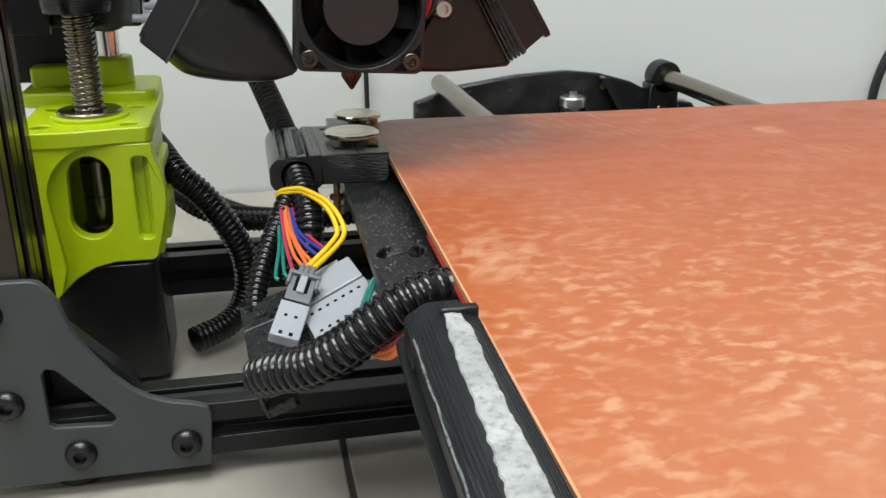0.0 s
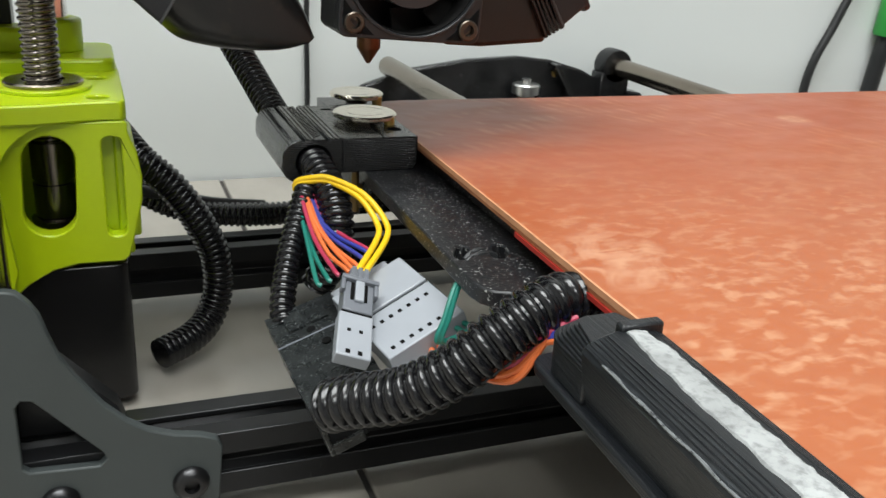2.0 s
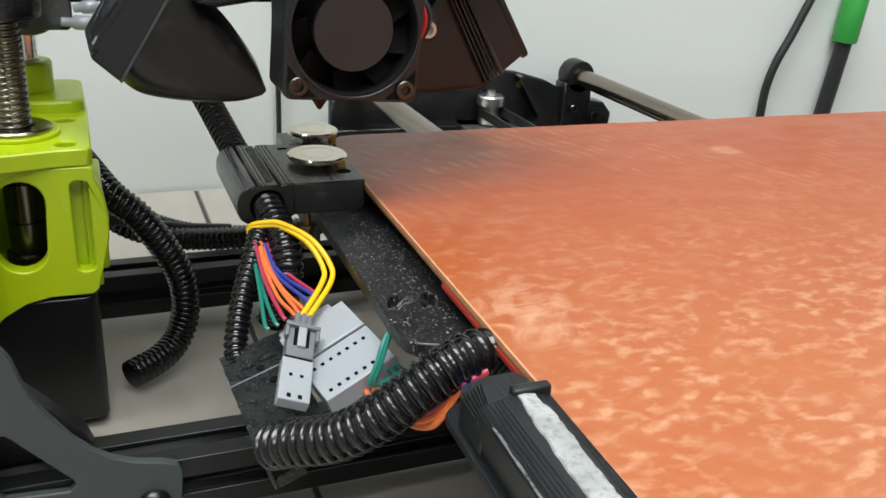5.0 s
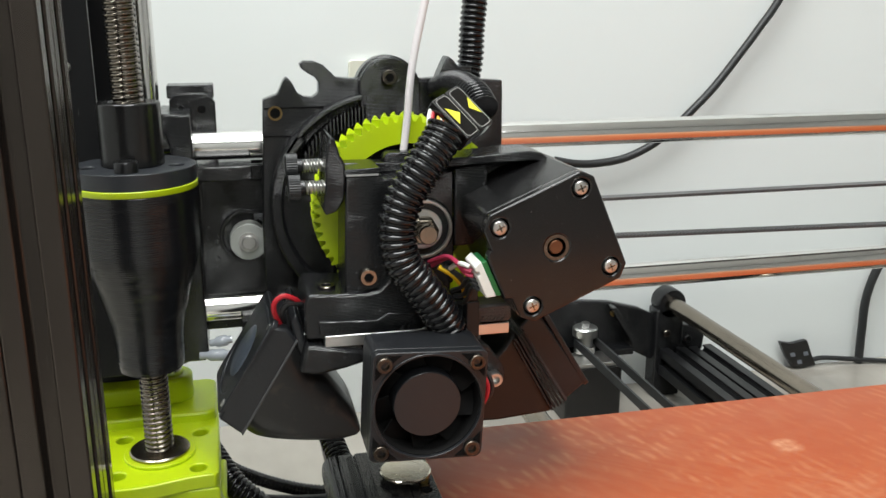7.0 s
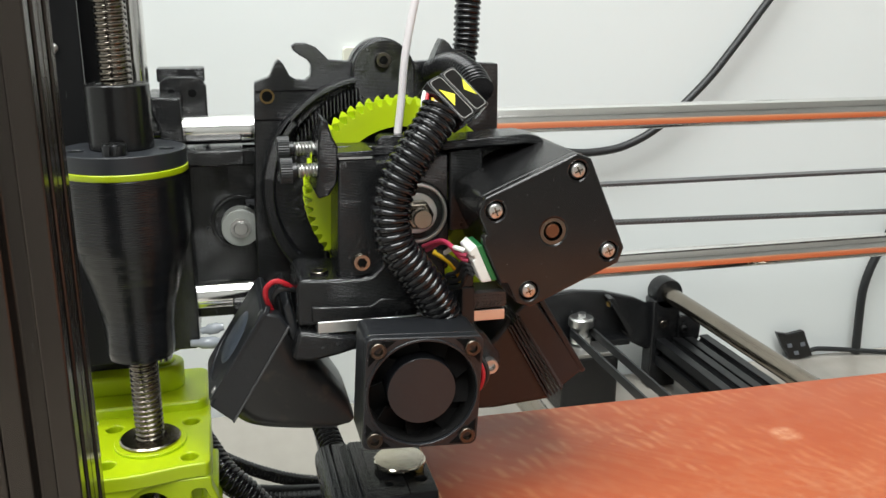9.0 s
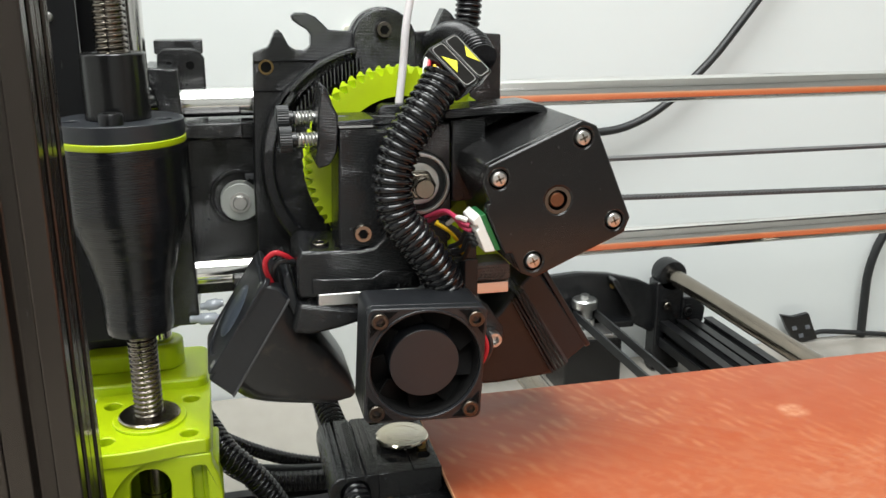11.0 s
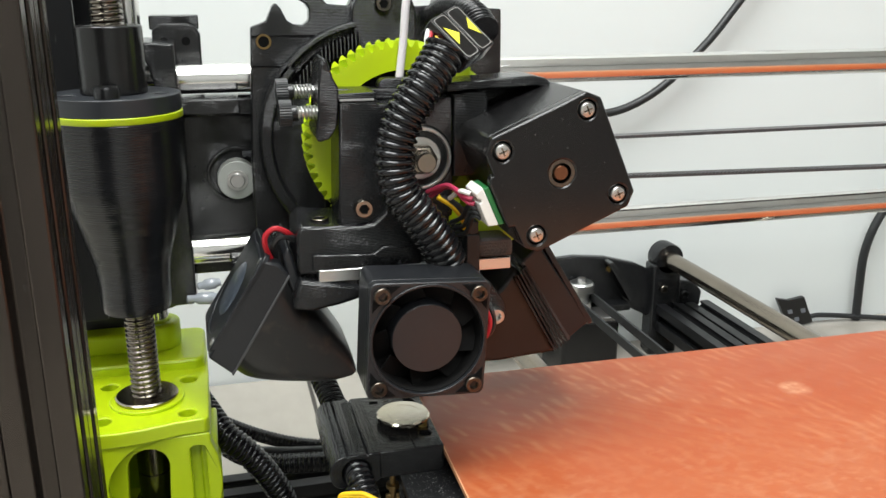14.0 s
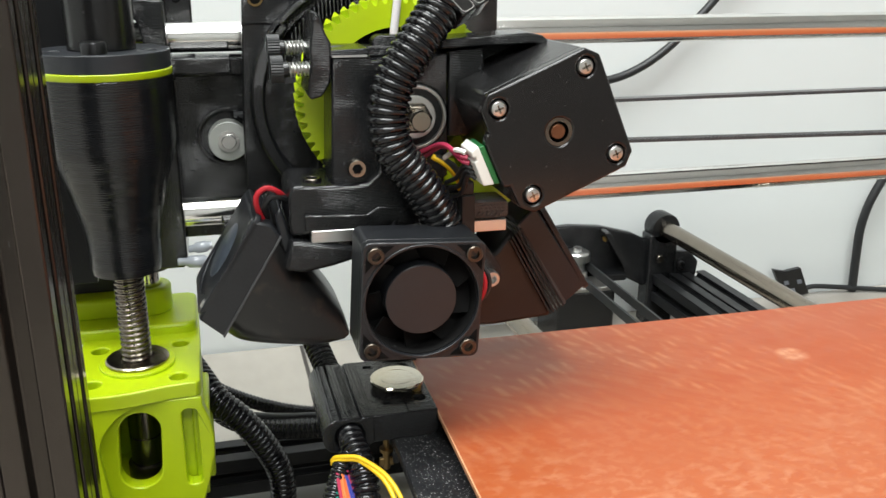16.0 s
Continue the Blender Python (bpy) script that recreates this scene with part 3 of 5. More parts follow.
socket_screw("flange_screw", (AX - 1, AY - 16.3, 228.4), (0, 0, 1), 4.2, 4.2, BOLT, nut)

xend = thing("gantry_end", (-95, 118, 138), "black printed gantry end block gripping the guide rods", "gantry end")
end_outline = [(-131, 139), (-88, 139), (-86.5, 141), (-86.5, 214), (-87.2, 244), (-100, 245), (-100, 240), (-97, 236), (-95.5, 229), (-97, 222), (-102, 216), (-131, 213)]
part("clamp_body", prism(end_outline, 98, 132), PRINT, xend, bevel=0.8)
part("idler_plate", box(-87, -46, 117, 124, 146, 222), PRINT, xend, bevel=0.8)
part("idler_shelf", box(-87, -52, 112, 126, 214, 221), PRINT, xend, bevel=0.8)
part("idler_shelf", box(-87, -64, 100, 119, 216.5, 222.5), PRINT, xend, bevel=0.6)
part("end_stop_block", prism([(-96.5, 236), (-77.4, 222), (-77.2, 246), (-79, 249.5), (-82, 250.5), (-93, 250.5), (-96, 248)], 124, 133), PRINT, xend, bevel=0.8)
part("end_stop_cap", box(-97, -77.6, 127, 140, 248, 253.5), PRINT, xend, bevel=0.5)
for x in (-91.5, -83):
    part("block_hole", turned([(1.7, 0), (1.7, 0.5)], (0, -1, 0), (x, 124.2, 243.5), 14), GAP_SHADE, xend)
part("pulley_recess", prism(circle(-67, 189, 12, 30), 114.5, 117.2, "xz", [circle(-67, 189, 10.6, 30)]), PRINT, xend, bevel=0.3)
pulley = thing("belt_pulley", (-67, 108, 189), "pale flanged belt pulley on the gantry end", "pulley")
part("flange", turned([(7.9, 0), (7.9, 1.4), (6.4, 1.5), (6.4, 7.5), (7.9, 7.6), (7.9, 9)], (0, -1, 0), (-66.8, 113.5, 188.8), 36), surface("pale_nylon", (0.36, 0.37, 0.345), 0.4, var=0.1), pulley, bevel=0.3)
part("axle", turned([(3.0, 0), (3.0, 14.6), (2.6, 15.2)], (0, -1, 0), (-66.8, 117.5, 188.8), 24), STEEL, pulley)
part("axle_washer", turned([(4.2, 0), (4.2, 0.7)], (0, -1, 0), (-66.8, 104.6, 188.8), 24), STEEL, pulley)
tubing = thing("splice_connectors", (-84, 108, 150), "two milky crimp splices on thin leads below the gantry", "crimp splice")
part("splice", turned([(1.2, 0), (1.6, 0.4), (1.6, 3.4), (2.5, 4.6), (2.6, 10.5), (1.8, 11.6), (1.8, 14.4), (1.3, 14.8)], (0.99, 0.06, -0.07), (-90.5, 96, 142.4), 14), CLEAR, tubing)
part("splice", turned([(1.1, 0), (1.5, 0.4), (1.5, 2.2), (2.3, 3.2), (2.4, 7.0), (1.7, 8.0), (1.6, 9.6)], (0.99, 0.02, 0.12), (-86, 99, 146.4), 14), CLEAR, tubing)
part("lead", wire([(-90, 100, 146), (-93, 104, 150), (-92, 112, 156)], 0.8), CABLE, tubing)
part("lead", wire([(-72, 97, 146), (-60, 99, 150), (-54, 100, 158)], 0.8), CABLE, tubing)
part("lead_clip", box(-72, -62, 98, 112, 146, 156), MOULD, tubing, bevel=0.8)


# ---- carriage and extruder ----
carriage = thing("carriage_plate", (-10, 95, 150), "black printed carriage back plate with a hooked top edge", "carriage plate")
top_edge = [(-61.5, 150), (-61, 200), (-58.4, 250), (-52.5, 252.2), (-50, 257.5), (-48.6, 259), (-46.8, 257), (-44.6, 252.5), (-42, 250.9), (-38.5, 250.6), (-36.2, 252.2),
            (-36, 256.5), (-37.4, 258.6), (-40.2, 260.2), (-42.6, 262), (-43.4, 263.8), (-41.6, 265), (-37.5, 264.9), (-34, 263.4), (-30.5, 260), (-29, 258.4), (-21.3, 257.8)]
top_edge += circle(-8, 253.8, 13.2, 18, 162, 20) + [(5.8, 257.2), (12, 257.6), (41.2, 256), (41.4, 250), (42, 160), (30, 150)]
part("plate", prism(top_edge, 92, 99, "xz"), PRINT, carriage, bevel=0.6)
part("seam", box(-59.2, -36, 91.6, 92.2, 235.2, 235.7), GAP_SHADE, carriage)
part("seam", box(-58.3, -33, 91.6, 92.2, 246.4, 246.9), GAP_SHADE, carriage)
part("bump", prism(circle(-8, 253.8, 12.6, 24, 175, 5) + [(4.5, 232), (-20.5, 232)], 86, 92.5, "xz"), PRINT, carriage, bevel=0.6)
socket_screw("cap_screw", (-8.4, 86.2, 258.6), (0, -1, 0), 3.2, 2.4, DARKSTEEL, carriage)
for x, z in ((-53.8, 244.7), (35.5, 246)):
    ins = part("brass_insert", prism(circle(x, z, 2.9, 24), 91.4, 92.1, "xz", [circle(x, z, 2.1, 20)]), BRONZE, carriage, "thin brass threaded insert")
    part("insert_bore", prism(circle(x, z, 2.1, 20), 91.7, 92.1, "xz"), GAP_SHADE, ins)
part("bearing_case", box(-52, 34, 98, 126, 150, 242), PRINT, carriage, bevel=1.5)

extruder = thing("extruder", (-10, 55, 168), "black printed filament extruder with a lime herringbone gear", "extruder")
GX, GZ = -11.7, 207.0
WX, WZ = -6.9, 210.2
part("gear_guard", prism(circle(GX, GZ, 46.4, 36, 138, 256) + circle(GX, GZ, 41.0, 36, 256, 138), 83, 93, "xz"), PRINT, extruder, "black curved guard round the gear", bevel=1.2)
part("guard_ridge", prism(circle(GX, GZ, 45.8, 24, 100, 150) + circle(GX, GZ, 43.6, 24, 150, 100), 83, 93, "xz"), PRINT, extruder, bevel=0.6)
part("guard_band", prism(circle(GX, GZ, 43.8, 24, 100, 150) + circle(GX, GZ, 40.0, 24, 150, 100), 87, 93, "xz"), PRINT, extruder, bevel=0.4)
for k in range(20):
    x = -46.5 + k * 1.45
    low = GZ + math.sqrt(max(36.6 ** 2 - (x - GX) ** 2, 60))
    part("guard_rib", box(x, x + 0.75, 80.5, 92, low - 1, low + 5.4), PRINT, extruder, bevel=0.2)


def herringbone(cx, cz, r, y0, y1, teeth, skew):
    """Toothed wheel whose teeth make a V across the rim."""
    v, f = [], []
    n = teeth * 4
    rows = [(y0, 0.0), ((y0 + y1) / 2, skew), (y1, 0.0)]
    for y, tw in rows:
        for i in range(n):
            k = i % 4
            rr = (r - 2.4, r - 2.2, r, r)[k]
            a = math.tau * (i + (0, 0.2, 0.1, -0.1)[k]) / n + tw
            v.append((cx + rr * math.cos(a), y, cz + rr * math.sin(a)))
    for k in range(2):
        f += [(k * n + i, k * n + (i + 1) % n, (k + 1) * n + (i + 1) % n, (k + 1) * n + i) for i in range(n)]
    base = len(v)
    hub = 25.8
    for y in (y0, y1):
        v += [(cx + hub * math.cos(math.tau * i / n), y, cz + hub * math.sin(math.tau * i / n)) for i in range(n)]
    f += [(i, base + i, base + (i + 1) % n, (i + 1) % n) for i in range(n)]
    f += [(2 * n + i, 2 * n + (i + 1) % n, base + n + (i + 1) % n, base + n + i) for i in range(n)]
    f += [(base + i, base + n + i, base + n + (i + 1) % n, base + (i + 1) % n) for i in range(n)]
    return Mesh().add(v, f)


gear = part("large_gear", herringbone(WX, WZ, 36.3, 58, 72, 60, 0.06), LIME, extruder, "lime green herringbone gear", smooth=25)
part("gear_web", prism(circle(WX, WZ, 26, 48), 66, 70, "xz"), PRINT, extruder)
part("gear_hub", prism(circle(WX, WZ, 13.5, 36), 60, 66.5, "xz", [circle(WX, WZ, 8.5, 28)]), PRINT, extruder, bevel=0.4)
part("small_gear", herringbone(18, 196, 12.0, 42, 57, 12, 0.2), LIME, extruder, "small lime drive gear", smooth=25)
body_out = [(-34.8, 186), (-33.4, 228.5), (-20.4, 228.6), (-20, 226.5), (5.6, 229), (6, 186), (0, 184), (-10, 182), (-16, 188), (-22, 183), (-30, 182)]
part("extruder_body", prism(body_out, 37, 58, "xz", [circle(-5.6, 207.5, 11.2, 36)]), PRINT, extruder, bevel=0.8)
part("body_back", prism([(-36, 176), (-34, 226), (20, 232), (20, 176)], 72, 92, "xz"), PRINT, extruder, bevel=0.8)
part("body_web", box(-34, 6, 57, 75, 176, 196), PRINT, extruder, bevel=0.8)
part("top_rim", prism([(-34, 228.4), (-21, 228.4), (-21, 231), (-34, 230.6)], 36.5, 56, "xz"), PRINT, extruder, bevel=0.4)
part("worn_edge", box(-33.2, -21.6, 36.4, 37.4, 228.2, 228.9), LINEPRINT, extruder, "pale rubbed edge")
part("top_bar", prism([(-33, 227.5), (-2, 226.6), (-2, 230.2), (-33, 231)], 48, 57, "xz"), PRINT, extruder, bevel=0.5)
part("filament_guide", prism(circle(-14.5, 231, 3.0, 14, 90, 270) + circle(-1, 231, 3.0, 14, -90, 90), 50, 57, "xz"), PRINT, extruder, bevel=0.6)
race = part("ball_bearing", prism(circle(-5.6, 207.5, 11.1, 44), 36.0, 41, "xz", [circle(-5.6, 207.5, 9.8, 40)]), STEEL, extruder, bevel=0.3)
part("bearing_shield", prism(circle(-5.6, 207.5, 9.9, 40), 37.4, 40, "xz"), MOULD, race)
part("inner_race", prism(circle(-5.6, 207.5, 7.4, 36), 36.4, 40, "xz"), STEEL, race, bevel=0.3)
part("drive_nut", turned([(5.6, 0), (5.6, 4.2), (4.8, 5.2)], (0, -1, 0), (-5.8, 37, 207.6), 6), DULLSTEEL, extruder, bevel=0.3)
part("drive_bolt", turned([(3.6, 0), (3.6, 4.6), (3.1, 5.2)], (0, -1, 0), (-5.8, 31.2, 207.8), 28), DULLSTEEL, extruder)
socket_screw("cap_screw", (-26.3, 37.1, 191.1), (0, -1, 0), 3.2, 3.0, DULLSTEEL, extruder)
latch = [(-38.6, 243), (-36.8, 241.5), (-35.2, 236), (-33.4, 232.6), (-33.6, 226), (-34.2, 220), (-37, 215.6), (-40.8, 214.6), (-41.8, 217), (-40.6, 224), (-40.4, 232), (-39.6, 238)]
part("idler_latch", prism(latch, 36.2, 58, "xz"), PRINT, extruder, "black latch arm with a worn tip", bevel=0.7)
for z, y in ((230.5, 50), (224.6, 39.5)):
    part("latch_spring", coil((-47.2, y, z - 0.2), (-40.4, y, z), 2.1, 0.42, 6), STEEL, extruder)
    part("latch_bolt", rod((-49, y, z - 0.2), (-36, y, z), 1.5, 14), STEEL, extruder)
    part("knob_collar", rod((-49.3, y, z - 0.2), (-47.2, y, z - 0.1), 2.6, 18), MOULD, extruder)
    part("thumb_knob", prism([(y + (4.2 + 0.22 * (i % 2)) * math.cos(math.tau * i / 60), z + (4.2 + 0.22 * (i % 2)) * math.sin(math.tau * i / 60)) for i in range(60)], -53.2, -49.2, "yz"), CABLE, extruder, "black knurled thumb knob", smooth=20)
foot = [(-49.5, 169.3), (-50.3, 172.5), (-50, 183.5), (-48.6, 186.6), (-28, 185.4), (-23, 186.2), (-19.4, 189.5), (-18, 196), (4, 196), (4, 168)]
part("base_foot", prism(foot, 33, 62, "xz"), PRINT, extruder, "black printed foot with a curved fillet", bevel=1.0)
part("foot_ledge", prism([(-45, 171), (-7, 169), (-7, 177), (-20, 178), (-24, 175.5), (-45, 176.6)], 31.4, 33.2, "xz"), PRINT, extruder, bevel=0.4)
socket_screw("foot_screw", (-41, 42, 185.6), (0, 0, 1), 3.3, 1.6, DARKSTEEL, extruder)
part("right_foot", prism([(12.8, 171.0), (26.6, 170.8), (27.4, 172), (27.4, 176.4), (26, 178), (12.8, 178)], 31.5, 56, "xz"), FOOTGREY, extruder, bevel=1.0)
part("foot_link", box(2, 16, 40, 60, 170, 182), PRINT, extruder, bevel=0.6)
def zigzag(x0, x1, z0, z1, y, step):
    """Row of small slanting ridges standing on a front face."""
    m = Mesh()
    n = int((x1 - x0) / step)
    for k in range(n):
        x = x0 + k * step
        mid, w = (z0 + z1) / 2, step * 0.34
        for a, b, c, d in ((x, z0, x + step * 0.8, mid), (x + step * 0.8, mid, x, z1)):
            m.add([(a, y, b), (a + w, y, b), (c + w, y, d), (c, y, d), (a, y - 0.55, b), (a + w, y - 0.55, b), (c + w, y - 0.55, d), (c, y - 0.55, d)],
                  [(4, 5, 6, 7), (0, 1, 5, 4), (1, 2, 6, 5), (2, 3, 7, 6), (3, 0, 4, 7)])
    return m


part("print_texture", zigzag(-41.5, -8.5, 171.9, 175.6, 31.45, 1.5), PRINT, extruder, "fine zigzag print lines")
part("print_texture", zigzag(13.4, 25.6, 171.6, 176.2, 31.55, 1.7), FOOTGREY, extruder, "coarse zigzag print lines")
bar = thing("mounting_bar", (-8, 40, 164), "flat milled aluminium bar under the extruder foot", "bar")
part("bar", prism([(-43.3, 166.8), (26.4, 166.4), (26.4, 170.7), (-43.1, 171.1)], 31, 58, "xz"), ALLOY, bar, bevel=0.3)

# filament, label box and sleeve
solo("filament", wire([(-9.6, 55, 226), (-9, 55.4, 232), (-7.2, 55.6, 246), (-5.4, 55, 264), (-0.3, 55, 288), (10, 56, 330), (24, 58, 380), (40, 60, 460)], 1.45, 12), FILAMENT, (-9.6, 55, 226), "white plastic filament running down into the extruder", "filament")
head_sleeve = thing("cable_sleeve", (0, 24, 168), "black corrugated cable sleeve curving down the print head", "cable sleeve")
part("sleeve", hose([(0.6, 26.5, 245.5), (-2.2, 25, 241), (-9, 22, 232.5), (-15.6, 21, 222), (-18.4, 20.5, 211.5), (-16.8, 20, 200.5), (-10.6, 20, 191.6), (-4.6, 21, 183), (0.6, 23, 173), (2.4, 26, 163)], 7.0, 2.75, 0.95, 22), SLEEVE, head_sleeve)
for k, (m_, off) in enumerate(((RED, -2.2), (WHITE, -3.6), (YELLOW, 0.4), (ORANGE, 2.2), (BLUE, 3.4), (WHITE, 1.4))):
    part("wire", wire([(off - 1.4, 27.5, 243), (off * 0.9 - 1.6, 30, 248), (off * 0.8 + 0.2, 34, 252.5), (off * 0.8 + 3, 38, 254)], 0.75), m_, head_sleeve)
long_ = Vector((0.6084, -0.4092, -0.68)).normalized()
wide_ = Vector((0.7341, 0.6157, 0.2863))
wide_ = (wide_ - long_ * wide_.dot(long_)).normalized()
in_ = wide_.cross(long_)
tilt = Matrix(((long_.x, in_.x, wide_.x, 8.08), (long_.y, in_.y, wide_.y, 31.77), (long_.z, in_.z, wide_.z, 250.55), (0, 0, 0, 1)))
lab = thing("connector_box", (8, 33, 240), "black connector block with two yellow triangle stickers", "connector")
for s in (-1, 1):
    c = part("connector", prism(rounded(-9.3, 9.3, -4.05, 4.05, 0.9), 0, 7.6, "xz", (), tilt @ Matrix.Translation((0, 0, s * 4.1))), PAINT, lab, bevel=0.5)
    edge = prism(rounded(-8.6, 8.6, -3.35, 3.35, 1.6), -0.12, 0.02, "xz", [rounded(-8.35, 8.35, -3.1, 3.1, 1.4)], tilt @ Matrix.Translation((0, 0, s * 4.1)))
    part("border", edge, LINEPRINT, c)
    tri_m = tilt @ Matrix.Translation((0, 0, s * 4.1))
    part("triangle", prism([(-4.6, -1.9), (-0.3, 2.3), (3.1, -1.8)] if s < 0 else [(-3.5, 2.7), (4.1, 2.6), (0.0, -0.5)], -0.14, 0.02, "xz", (), tri_m), STICKER, c, "yellow triangle sticker")
hood = thing("loom_bundle", (30, 95, 245), "thick black corrugated loom bending over the carriage", "cable loom")
part("loom_mouth", hose([(18.5, 42, 250), (18, 50, 254), (16.5, 61, 256.4), (14.5, 73, 256.4), (13, 88, 253)], 5.6, 1.9, 0.7, 22), SLEEVE, hood)
part("loom", hose([(26, 101, 250), (29.5, 104, 258), (31, 105, 266), (31.6, 106, 276), (34, 109, 292), (40, 116, 330), (60, 130, 420)], 5.6, 2.3, 0.8, 18), SLEEVE, hood)
part("loom_clip", prism([(12.5, 257), (15, 262.5), (17, 266.5), (19.6, 264.6), (21.5, 262), (27, 262.5), (27, 257)], 90, 99, "xz"), PRINT, hood, bevel=0.6)

# extruder motor
MC = Matrix.Translation((34.1, 5.6, 206.6)) @ Matrix.Rotation(radians(-23.4), 4, "Y")
motor = thing("extruder_motor", (34, 26, 184), "black stepper motor tilted on the print head", "motor")
c0 = 17.2
cover_out = [(-21.2, 9.4), (-21.2, c0), (-c0, 21.2), (c0, 21.2), (21.2, c0), (21.2, -c0), (c0, -21.2), (-c0, -21.2), (-21.2, -c0), (-21.2, -9.2), (-23.6, -8.6), (-23.6, 7.2), (-22.6, 9.4)]
cover_holes = [circle(a * 15.5, b * 15.5, 3.3, 20) for a in (-1, 1) for b in (-1, 1)] + [circle(0, 0, 4.6, 24)]
cover = part("motor_cover", prism(cover_out, -1.6, 2.4, "xz", cover_holes, MC), PAINT, motor, "gloss black end cover", bevel=0.7)
part("motor_can", prism(cover_out[:9] + [(-21.2, -9.2)], 2.2, 42, "xz", (), MC), MOULD, motor, bevel=0.7)
part("motor_flange", prism([(-21.2, -17), (-21.2, 17), (-17, 21.2), (17, 21.2), (21.2, 17), (21.2, -17), (17, -21.2), (-17, -21.2)], 42, 47, "xz", (), MC), DARKSTEEL, motor, bevel=0.5)
# black sheet behind the cover holes, standing for the shade in them
part("cover_hole_shade", prism(rounded(-20, 20, -20, 20, 3), 1.6, 2.6, "xz", (), MC), GAP_SHADE, motor)
for a in (-1, 1):
    for b in (-1, 1):
        m_ = MC @ Matrix.Translation((a * 15.5, -1.2, b * 15.5)) @ Matrix.Rotation(radians(90), 4, "X")
        head = Mesh().join(turned([(2.75, -1.5), (2.75, -0.2), (2.2, 0.5), (1.1, 0.75)], n=24), m_)
        sc = part("cover_screw", head, STEEL, motor, "small steel cross-head screw")
        part("cross_slot", Mesh().join(box(-1.5, 1.5, -0.3, 0.3, 0.5, 0.9), m_).join(box(-0.3, 0.3, -1.5, 1.5, 0.5, 0.9), m_), DULLSTEEL, sc)
part("shaft_end", Mesh().join(turned([(2.5, -2), (2.5, 0.6), (2.2, 0.9)], n=24), MC @ Matrix.Rotation(radians(90), 4, "X")), COPPER, motor)
part("shaft_seat", prism(circle(0, 0, 4.6, 24), -1.2, -0.4, "xz", [circle(0, 0, 3.4, 24)], MC), DARKSTEEL, motor)
part("plug_white", prism([(-29.2, -5.4), (-29.0, 3.0), (-27.9, 3.2), (-27.9, 4.4), (-28.9, 4.6), (-28.7, 6.6), (-25.8, 7.6), (-25.7, -6.6)], -0.6, 12, "xz", (), MC), WHITE, motor, "white wire plug", bevel=0.4)
part("plug_green", prism([(-25.7, -6.6), (-25.7, 6.8), (-23.8, 6.6), (-23.8, -7.2)], -0.2, 12, "xz", (), MC), DEEPGREEN, motor, "green plug shell", bevel=0.3)
for k, (m_, e, lift) in enumerate(((WHITE, (1, 27, 194), 1.0), (PINK, (-5, 30, 197), 3.0), (PINK, (-4, 31, 195), 4.2), (CABLE, (3, 28, 186), -1.0), (CABLE, (4, 28, 184), -2.0), (CABLE, (5, 29, 181), -2.4))):
    s = MC @ Vector((-29.4, 5, 5.6 - 1.9 * k))
    part("motor_lead", wire([s, s + Vector((-2.2, 2, 0.6)), (s + Vector(e)) / 2 + Vector((0, 2, lift)), e], 0.85), m_, motor)
lead_plug = thing("lead_connector", (11, 30, 167), "small black wire connector upright beside the sleeve", "connector")
part("connector_body", box(8.8, 13.8, 28, 33.5, 167, 181), CABLE, lead_plug, bevel=0.5)
part("connector_collar", box(9.3, 13.4, 28.4, 33, 181, 185.6), CABLE, lead_plug, bevel=0.5)
for k, m_ in enumerate((YELLOW, CABLE, CABLE)):
    part("connector_lead", wire([(8.6 + k * 1.2, 30.5, 183), (7.2 + k * 1.0, 27, 187), (3.0 + k, 25, 192.5), (-3 + k, 26, 196.5)], 1.0), m_, lead_plug)
brk = thing("motor_bracket", (20, 55, 214), "black printed arm that carries the extruder motor", "bracket")
part("arm", prism([(4, 222), (5, 231.5), (30, 234), (42, 231.4), (46, 226), (30, 214), (10, 205)], 50, 60, "xz"), PRINT, brk, bevel=0.8)
part("arm_lip", prism([(3, 230.5), (3, 233.6), (34, 235.2), (39, 234.2), (42.2, 231.4), (42.4, 229.6), (36, 231.6), (20, 231)], 34, 51, "xz"), PRINT, brk, bevel=0.6)
part("side_cheek", prism([(6.2, 200), (6.2, 229.5), (19, 231), (19, 206), (15.5, 200.5)], 37, 41.6, "xz"), PRINT, brk, bevel=0.8)

# hot end fan
FT = Matrix.Translation((-12.1, 0, 154.7)) @ Matrix.Rotation(radians(3.3), 4, "Y")
fan = thing("hot_end_fan", (-12, 10, 134), "square black cooling fan with a round hub and socket screws", "fan")
ring = [circle(0, 0, 18.6, 56)]
corner = [circle(a * 16, b * 16, 1.6, 14) for a in (-1, 1) for b in (-1, 1)]
part("fan_frame", prism(rounded(-20, 20, -20, 20, 2.6), -0.6, 3.2, "xz", ring + corner, FT), FANGREY, fan, bevel=0.4)
part("fan_casing", prism(rounded(-20, 20, -20, 20, 2.6), 3.1, 19, "xz", ring, FT), FANGREY, fan, bevel=0.5)
part("fan_lip", prism(circle(0, 0, 19.5, 56), -1.2, 0, "xz", ring, FT), FANGREY, fan, bevel=0.2)
part("hub", prism(circle(0, 0, 11.8, 48), 1.2, 10, "xz", (), FT), FANGREY, fan, bevel=0.5)
part("hub_label", prism(circle(0, 0, 11.6, 48), 1.0, 1.25, "xz", (), FT), HUBLABEL, fan, "round dark brown hub label")
part("fan_throat", prism(circle(0, 0, 18.55, 48), 0.2, 15.5, "xz", [circle(0, 0, 18.25, 48)], FT), BLADE, fan)
part("fan_back", prism(rounded(-19, 19, -19, 19, 3), 11, 17, "xz", (), FT), BLADE, fan)
